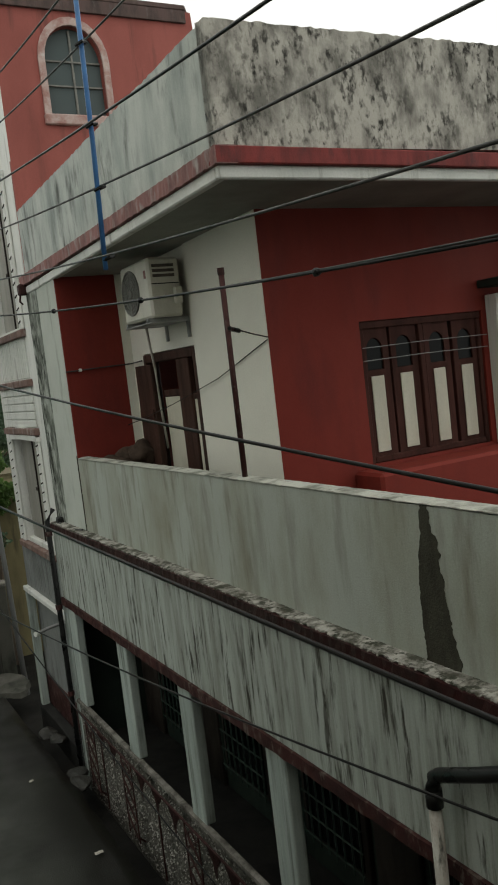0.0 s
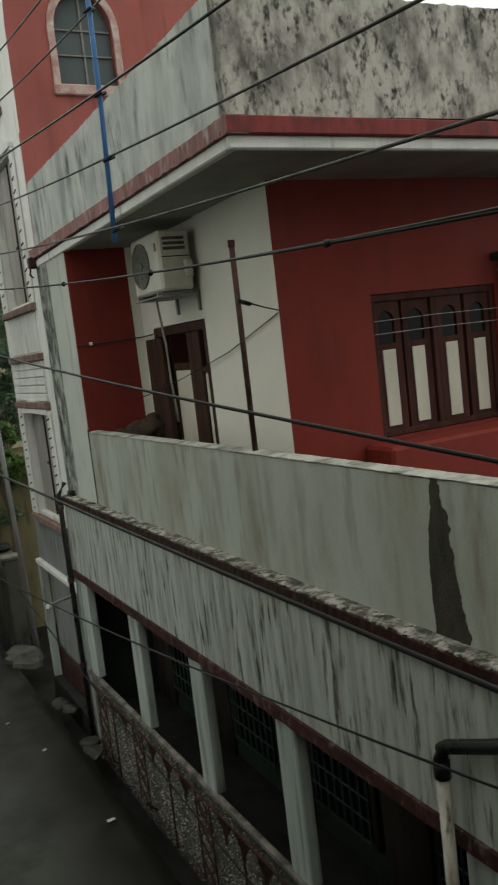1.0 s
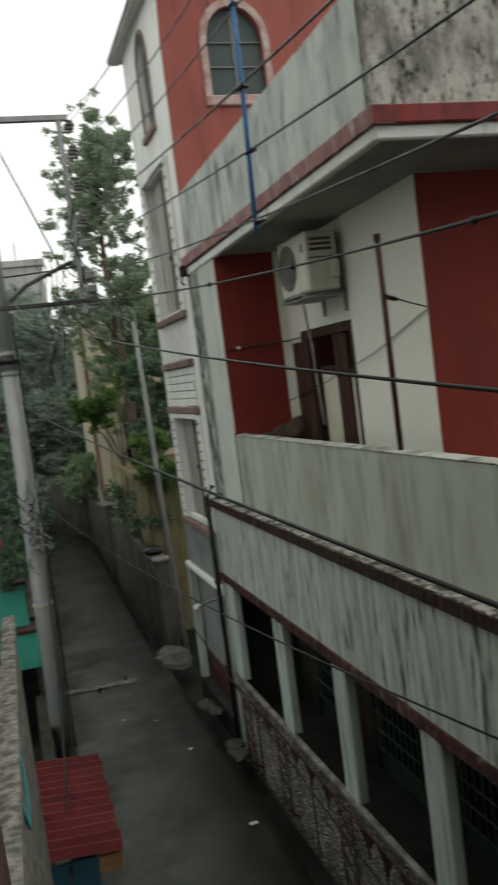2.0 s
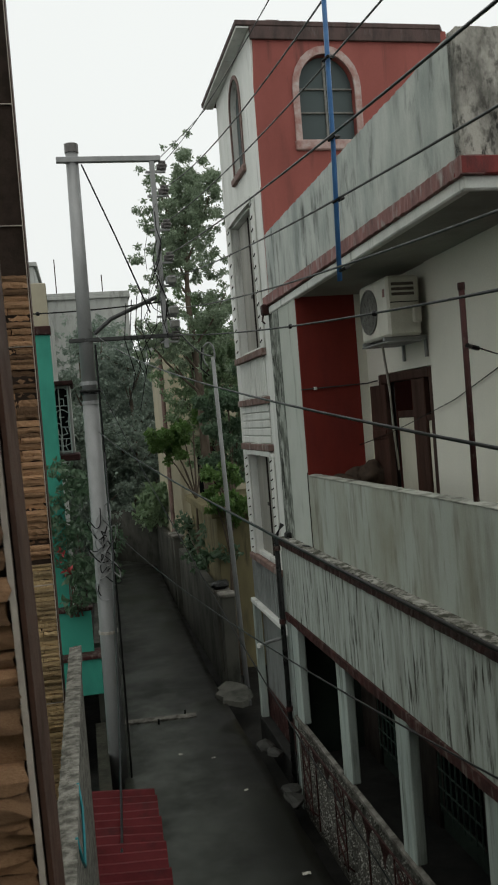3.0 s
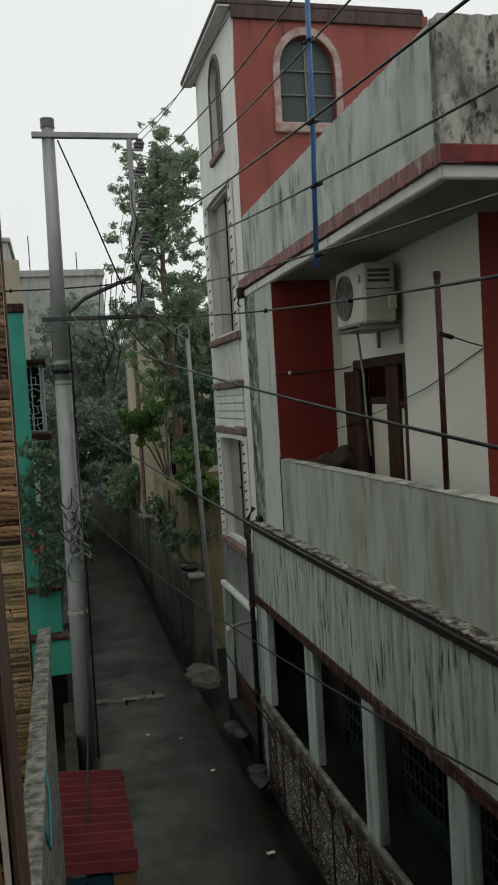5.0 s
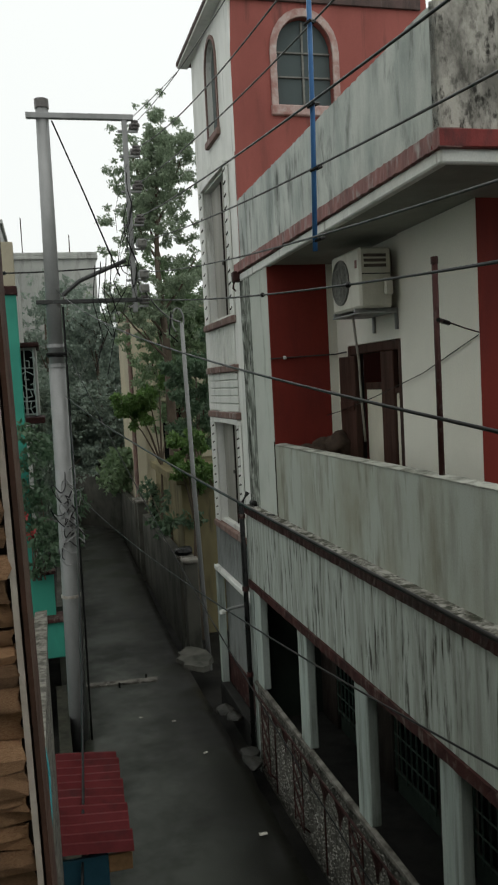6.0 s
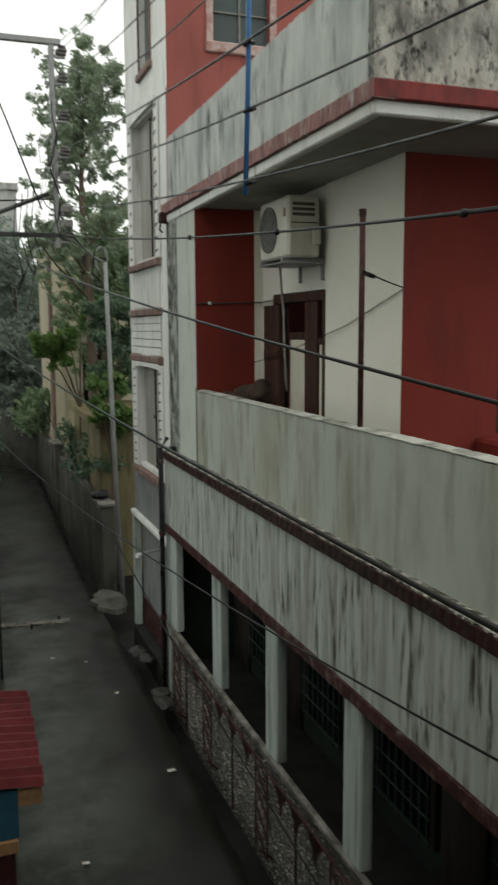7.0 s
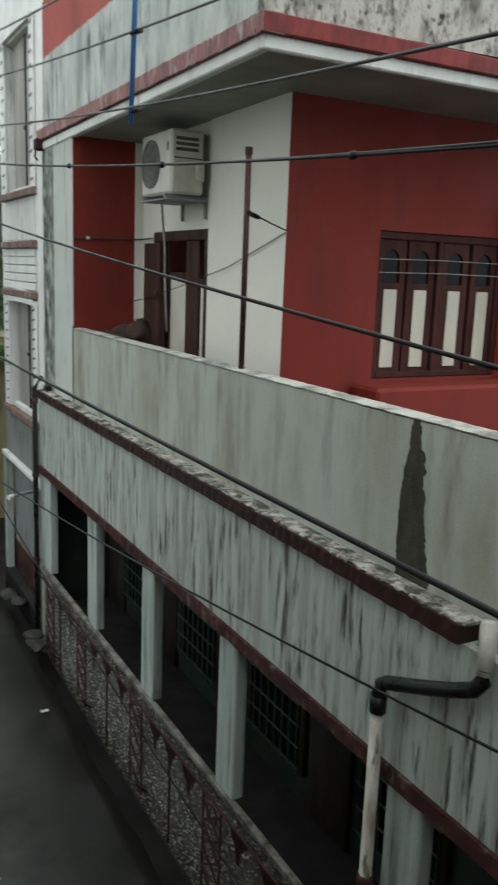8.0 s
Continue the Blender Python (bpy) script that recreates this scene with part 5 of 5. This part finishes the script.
r = random.Random(77)
STONES = []
for k in range(14):
    bm = bmesh.new()
    bmesh.ops.create_cube(bm, size=1)
    bmesh.ops.subdivide_edges(bm, edges=[e for e in bm.edges if abs(e.verts[0].co.x - e.verts[1].co.x) > 0.5], cuts=5)
    bmesh.ops.subdivide_edges(bm, edges=[e for e in bm.edges if abs(e.verts[0].co.z - e.verts[1].co.z) > 0.5], cuts=1)
    for v in bm.verts:
        rim = abs(v.co.z) > 0.4 or abs(v.co.x) > 0.4
        wave = 0.17 * noise.noise((v.co.x * 2.3 + 7 * k, 3.1 * (v.co.z > 0), k)) if abs(v.co.z) > 0.4 else 0
        deep = (r.uniform(0.0, 0.22) if rim else r.uniform(-0.14, 0.1)) if v.co.y < 0 else 0
        v.co += Vector((r.uniform(-0.03, 0.03), deep, wave + r.uniform(-0.05, 0.05)))
    me = bpy.data.meshes.new("stone")
    bm.to_mesh(me)
    bm.free()
    STONES.append(me)


def lay_stones(wall, x1, y, width, z0, z1, row, material, joint_from, tile_h, seed, depth):
    q = random.Random(seed)
    shapes = [m.copy() for m in STONES]
    for m in shapes:
        m.materials.append(material)
    z = z0
    inv = BASE[wall].inverted()
    while z < z1 - row * 0.5:
        h = row * q.uniform(0.7, 1.35)
        off = (z + h - joint_from) % tile_h
        if off < h:
            h = max(0.35 * row, h - off - 0.003) if h - off > 0.4 * row else h
            nz = z + h + 0.006
        else:
            nz = z + h + row * q.uniform(0.02, 0.2)
        x = x1 - 0.009
        while x > x1 - width:
            ln = row * q.uniform(3.0, 11.0)
            a = max(x1 - width, x - ln)
            ob = new("stone", q.choice(shapes))
            ob.parent = wall
            ob.matrix_basis = inv @ Matrix.LocRotScale(((a + x) / 2, y + depth * q.uniform(0.05, 0.95), z + h / 2), None, (max(0.004, x - a - row * 0.06), depth, h))
            x = a - row * 0.12
        z = nz


near = cladding("wall_fin_near", "brown stone-tile cladding with pale grout on a balcony fin wall", 0.312, 1.76, 0.42, 4.15, 5.75, 0.021, 0.30, M_TILE, 4.19, 3, 0.10)
far = cladding("wall_fin_far", "tan stone-tile cladding on the far balcony fin wall", 0.150, 5.42, 0.5, 2.4, 8.0, 0.034, 0.60, M_TILE2, 2.95, 4, 0.12)
near.matrix_basis = Matrix.Translation((0.307, 1.76, 4.9)) @ Matrix.Rotation(radians(-1.0), 4, "Y") @ Matrix.Translation((-0.312, -1.76, -4.9)) @ near.matrix_basis
lay_stones(near, 0.312, 1.76, 0.13, 4.35, 5.45, 0.0145, M_TILE, 4.19, 0.30, 5, 0.016)
lay_stones(far, 0.150, 5.42, 0.13, 2.42, 4.26, 0.019, M_TILE2, 2.95, 0.60, 6, 0.02)
lay_stones(far, 0.150, 5.42, 0.13, 4.28, 5.7, 0.026, M_TILE, 2.95, 0.60, 7, 0.026)

kiosk = thing("kiosk_roof", (0.2, 6.8, 0), "small red corrugated sheet canopy on blue boards beside the lane", "canopy")
b = bmesh.new()
courses = 12
for k in range(courses):
    y0, y1 = 6.12 + 1.42 * k / courses, 6.12 + 1.42 * (k + 1) / courses
    cross = [(y0 + (y1 - y0) * m / 6, 0.026 - 0.026 * math.cos(2 * math.pi * m / 6 + 0.5)) for m in range(7)]
    xs = [-0.9, -0.5, -0.1, 0.3, 0.658 + 0.006 * math.sin(k * 2.1)]
    grid = [[b.verts.new((x, y, 2.09 + z + (0.66 - x) * 0.10 + 0.004 * math.sin(9 * x + k))) for x in xs] for y, z in cross]
    for a, c in zip(grid, grid[1:]):
        for m in range(len(xs) - 1):
            b.faces.new((a[m], a[m + 1], c[m + 1], c[m]))
bmesh.ops.recalc_face_normals(b, faces=b.faces)
part("corrugated_sheet", b, M_SHEET, kiosk, "red stepped corrugated roofing sheet")
part("fascia_board", box(0.50, 0.645, 6.14, 6.17, 1.97, 2.075, 0.004), M_ORANGE, kiosk, "ochre timber board")
part("blue_board", box(-0.9, 0.50, 6.15, 6.18, 1.76, 2.08, 0.004), M_BLUEBOARD, kiosk, "dark blue board")
part("fascia_board", box(-0.9, 0.49, 6.13, 6.16, 1.67, 1.755, 0.004), M_ORANGE, kiosk)
part("lower_board", box(-0.9, 0.47, 6.15, 6.18, -0.02, 1.67, 0.004), M_MAROON, kiosk)
part("side_board", box(0.44, 0.47, 6.18, 7.4, -0.02, 2.06, 0.004), M_MAROON, kiosk)
for y in (6.2, 7.42):
    part("post", box(0.38, 0.438, y - 0.03, y + 0.03, -0.46, 2.07, 0.005), M_MAROON, kiosk)
drop = thing("drop_cable", (0.45, 7.3, 2.2), "thin black cable sagging down past the red canopy", "cable")
part("cable", tube([(0.60, 12.82, 4.6), (0.55, 10.5, 3.5), (0.45, 8.2, 2.55), (0.38, 6.8, 2.18), (0.31, 5.6, 1.95)], 0.009, 6), M_CABLE, drop)


# ---- trees and plants ----
def leaf_cloud(clumps, n, size, seed, flat=0.75):
    q = np.random.RandomState(seed)
    cl = np.array(clumps, float)
    idx = q.choice(len(cl), n, p=cl[:, 3] ** 2 / (cl[:, 3] ** 2).sum())
    d = q.normal(size=(n, 3))
    d /= np.linalg.norm(d, axis=1)[:, None]
    pos = cl[idx, :3] + d * (cl[idx, 3] * (0.35 + 0.65 * q.rand(n) ** 0.5))[:, None] * np.array([1, 1, flat])
    ax = q.normal(size=(n, 3))
    ax[:, 2] -= 0.5
    ax /= np.linalg.norm(ax, axis=1)[:, None]
    sd = np.cross(ax, q.normal(size=(n, 3)))
    sd /= np.linalg.norm(sd, axis=1)[:, None]
    up = np.cross(ax, sd)
    s = (size * (0.6 + 0.8 * q.rand(n)))[:, None]
    v = np.stack([pos, pos + ax * s * 0.5 + sd * s * 0.26 + up * s * 0.06, pos + ax * s, pos + ax * s * 0.5 - sd * s * 0.26 + up * s * 0.06], 1).reshape(-1, 3)
    k = np.arange(n)[:, None] * 4
    faces = np.concatenate([k + np.array([[0, 1, 2]]), k + np.array([[0, 2, 3]])], 0)
    return v, faces


def leaves(name, parent, clumps, n, size, material, seed, label=""):
    v, f = leaf_cloud(clumps, n, size, seed)
    me = bpy.data.meshes.new(name)
    me.from_pydata(v.tolist(), [], f.tolist())
    me.materials.append(material)
    me.transform(BASE[parent].inverted())
    ob = new(name, me)
    ob.parent = parent
    return tagged(ob, label) if label else ob


def tree(x, y, height, spread, lean, n, size, material, seed, label, crown_from=0.4, group="trees"):
    q = random.Random(seed)
    t = thing("tree", (x, y, 0), label, "tree", group)
    top = Vector((x + lean[0], y + lean[1], height * 0.8))
    b = bmesh.new()
    trunk = [Vector((x, y, -0.5)).lerp(top, s) + Vector((q.uniform(-0.1, 0.1), q.uniform(-0.1, 0.1), 0)) for s in (0, 0.2, 0.4, 0.6, 0.8, 1)]
    tube(trunk, 0.03 * height * 0.5, 8, b, r_end=0.03)
    part("trunk", b, M_BARK, t, smooth=True)
    clumps = []
    for k in range(46):
        s = crown_from + (1 - crown_from) * q.random()
        p0 = Vector((x, y, 0)).lerp(top, s)
        a = q.uniform(0, 2 * math.pi)
        ln = spread * q.uniform(0.35, 1.0) * (1.15 - 0.6 * (s - crown_from) / (1 - crown_from))
        p1 = p0 + Vector((math.cos(a) * ln, math.sin(a) * ln, q.uniform(0.1, 0.25) * height * 0.6))
        if k < 12:
            part("limb", tube([p0, p0.lerp(p1, 0.5) + Vector((0, 0, -0.1)), p1], 0.035, 6, r_end=0.012), M_BARK, t)
        for _ in range(14):
            d = p0.lerp(p1, q.uniform(0.45, 1.1))
            clumps.append((d.x + q.gauss(0, 0.2) * spread, d.y + q.gauss(0, 0.2) * spread, min(d.z + q.gauss(0, 0.28), height), q.uniform(0.05, 0.2) * spread * 0.5))
    leaves("crown", t, clumps, n, size, material, seed)
    return t


tree(3.2, 20.6, 12.4, 1.5, (-0.15, 0.2), 46000, 0.07, M_LEAFN, 1, "tall slender tree with airy feathery foliage behind the tower", 0.5)
tree(4.0, 22.6, 9.0, 1.6, (-0.5, 0), 30000, 0.09, M_LEAF, 2, "leafy tree rising beside the yellow house", 0.35)
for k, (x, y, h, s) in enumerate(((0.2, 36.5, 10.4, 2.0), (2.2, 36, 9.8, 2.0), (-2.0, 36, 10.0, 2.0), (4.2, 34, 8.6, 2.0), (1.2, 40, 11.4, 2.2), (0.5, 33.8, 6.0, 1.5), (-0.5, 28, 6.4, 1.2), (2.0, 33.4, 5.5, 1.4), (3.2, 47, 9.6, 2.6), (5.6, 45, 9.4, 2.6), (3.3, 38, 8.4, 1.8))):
    tree(x, y, h, s, (0.2, 0), 15000, 0.14, M_LEAFM, 20 + k, "dense tree beyond the end of the lane, leaves paled in colour for haze", 0.12, "trees at the lane's end")


def bush(name, x, y, z, clumps, n, size, material, seed, label, stems=4):
    t = thing(name, (x, y, z), label, "plant", "plants along the walls")
    q = random.Random(seed)
    for k in range(stems):
        c = clumps[k % len(clumps)]
        part("stem", tube([(x + q.uniform(-0.1, 0.1), y, z), ((x + c[0]) / 2 + q.uniform(-0.1, 0.1), (y + c[1]) / 2, (z + c[2]) / 2 + 0.1), (c[0], c[1], c[2])], 0.014, 5, r_end=0.006), M_BARK, t)
    leaves("foliage", t, clumps, n, size, material, seed)
    return t


q = random.Random(9)
cl = [(0.0 + q.uniform(-0.35, 0.25), 14.0 + q.uniform(-0.25, 0.2), 2.3 + k * 0.16, q.uniform(0.12, 0.28)) for k in range(14)]
fl = bush("climbing_plant", 0.0, 14.0, 2.1, cl, 1500, 0.10, M_LEAFD, 50, "flowering climber spilling over the teal wall", 8)
leaves("blossoms", fl, [(-0.12, 13.85, 3.15, 0.05), (-0.05, 13.8, 2.85, 0.07), (-0.2, 13.8, 3.0, 0.03)], 60, 0.07, M_FLOWER, 51, "red blossoms")
cl = [(0.45 + q.uniform(-0.2, 0.2), 19.5 + q.uniform(-2, 2), 1.6 + q.uniform(0, 1.6), q.uniform(0.2, 0.4)) for k in range(14)]
bush("shrub", 0.3, 19.5, 1.4, cl, 1500, 0.13, M_LEAFD, 52, "dark shrub hanging over the boundary wall")
cl = [(2.5 + q.uniform(-0.3, 0.5), 29.5 + q.uniform(-1.5, 1.5), 1.6 + q.uniform(0, 1.4), q.uniform(0.3, 0.5)) for k in range(14)]
bush("shrub", 2.6, 29.5, 1.3, cl, 1500, 0.2, M_LEAF, 53, "broad-leaved shrub over the wall at the lane's end")
cl = [(2.8 + q.uniform(-0.15, 0.5), 19.5 + q.uniform(-1.5, 3), 1.3 + q.uniform(0, 1.2), q.uniform(0.2, 0.4)) for k in range(12)]
bush("shrub", 2.9, 20, 1.0, cl, 1400, 0.14, M_LEAFD, 54, "dark shrub behind the boundary wall")

# young trees reaching over the boundary wall
def young_tree(x, y, base, clumps, n, size, material, seed, label):
    t = thing("tree", (x, y, 0), label, "tree", "trees")
    top = max(c[2] for c in clumps) - 0.3
    part("trunk", tube([(x, y, -0.5), (x - 0.05, y, base * 0.6), (x, y, base), (x + 0.05, y, top)], 0.06, 8, r_end=0.015), M_BARK, t, smooth=True)
    q = random.Random(seed)
    fine = []
    for c in clumps:
        part("limb", tube([(x, y, base), ((x + c[0]) / 2, (y + c[1]) / 2, (base + c[2]) / 2 + 0.15), c[:3]], 0.025, 6, r_end=0.008), M_BARK, t)
        fine += [(c[0] + q.gauss(0, 0.5) * c[3], c[1] + q.gauss(0, 0.5) * c[3], c[2] + q.gauss(0, 0.4) * c[3], c[3] * q.uniform(0.2, 0.45)) for _ in range(9)]
    leaves("crown", t, fine, n, size, material, seed)
    return t


young_tree(2.95, 21.6, 3.0, [(2.35, 21.3, 4.55, 0.42), (2.05, 21.2, 4.45, 0.3), (2.7, 21.4, 4.75, 0.35), (2.5, 21.3, 4.2, 0.28), (3.4, 21.6, 5.1, 0.4)], 9000, 0.085, M_LEAFB, 31, "young bright green tree reaching over the lane")
young_tree(3.15, 18.2, 2.0, [(2.95, 17.9, 3.75, 0.35), (3.2, 18.0, 3.3, 0.35), (2.85, 17.9, 3.25, 0.28), (3.3, 18.3, 2.85, 0.3)], 7000, 0.085, M_LEAFB, 32, "small bright green tree beside the lamp post")
young_tree(3.5, 19.4, 2.9, [(3.2, 19.2, 5.3, 0.5), (3.6, 19.4, 4.7, 0.6), (3.9, 19.6, 5.6, 0.6), (3.4, 19.4, 4.0, 0.5)], 11000, 0.09, M_LEAFD, 33, "dark leafy tree beside the lamp post")

# pebbles set in the plinth
rp = np.random.RandomState(3)
npb = 5600
yy, zz, ss = 4.0 + 7.9 * rp.rand(npb), -0.4 + 1.18 * rp.rand(npb), 0.006 + 0.009 * rp.rand(npb)
octa = np.array([[1, 0, 0], [-1, 0, 0], [0, 1, 0], [0, -1, 0], [0, 0, 1], [0, 0, -1]], float)
fo = np.array([[0, 2, 4], [2, 1, 4], [1, 3, 4], [3, 0, 4], [2, 0, 5], [1, 2, 5], [3, 1, 5], [0, 3, 5]])
jig = 0.75 + 0.5 * rp.rand(npb, 6, 1)
vv = octa[None] * ss[:, None, None] * jig + np.stack([np.full(npb, 2.958), yy, zz], 1)[:, None]
me = bpy.data.meshes.new("pebble_facing")
me.from_pydata(vv.reshape(-1, 3).tolist(), [], (np.arange(npb)[:, None, None] * 6 + fo).reshape(-1, 3).tolist())
me.materials.append(M_STONE_BIT)
me.transform(BASE[house].inverted() @ HOUSE)
pb = new("pebble_facing", me)
pb.parent = house
tagged(pb, "pale pebbles set in the plinth render", kind="stuff")
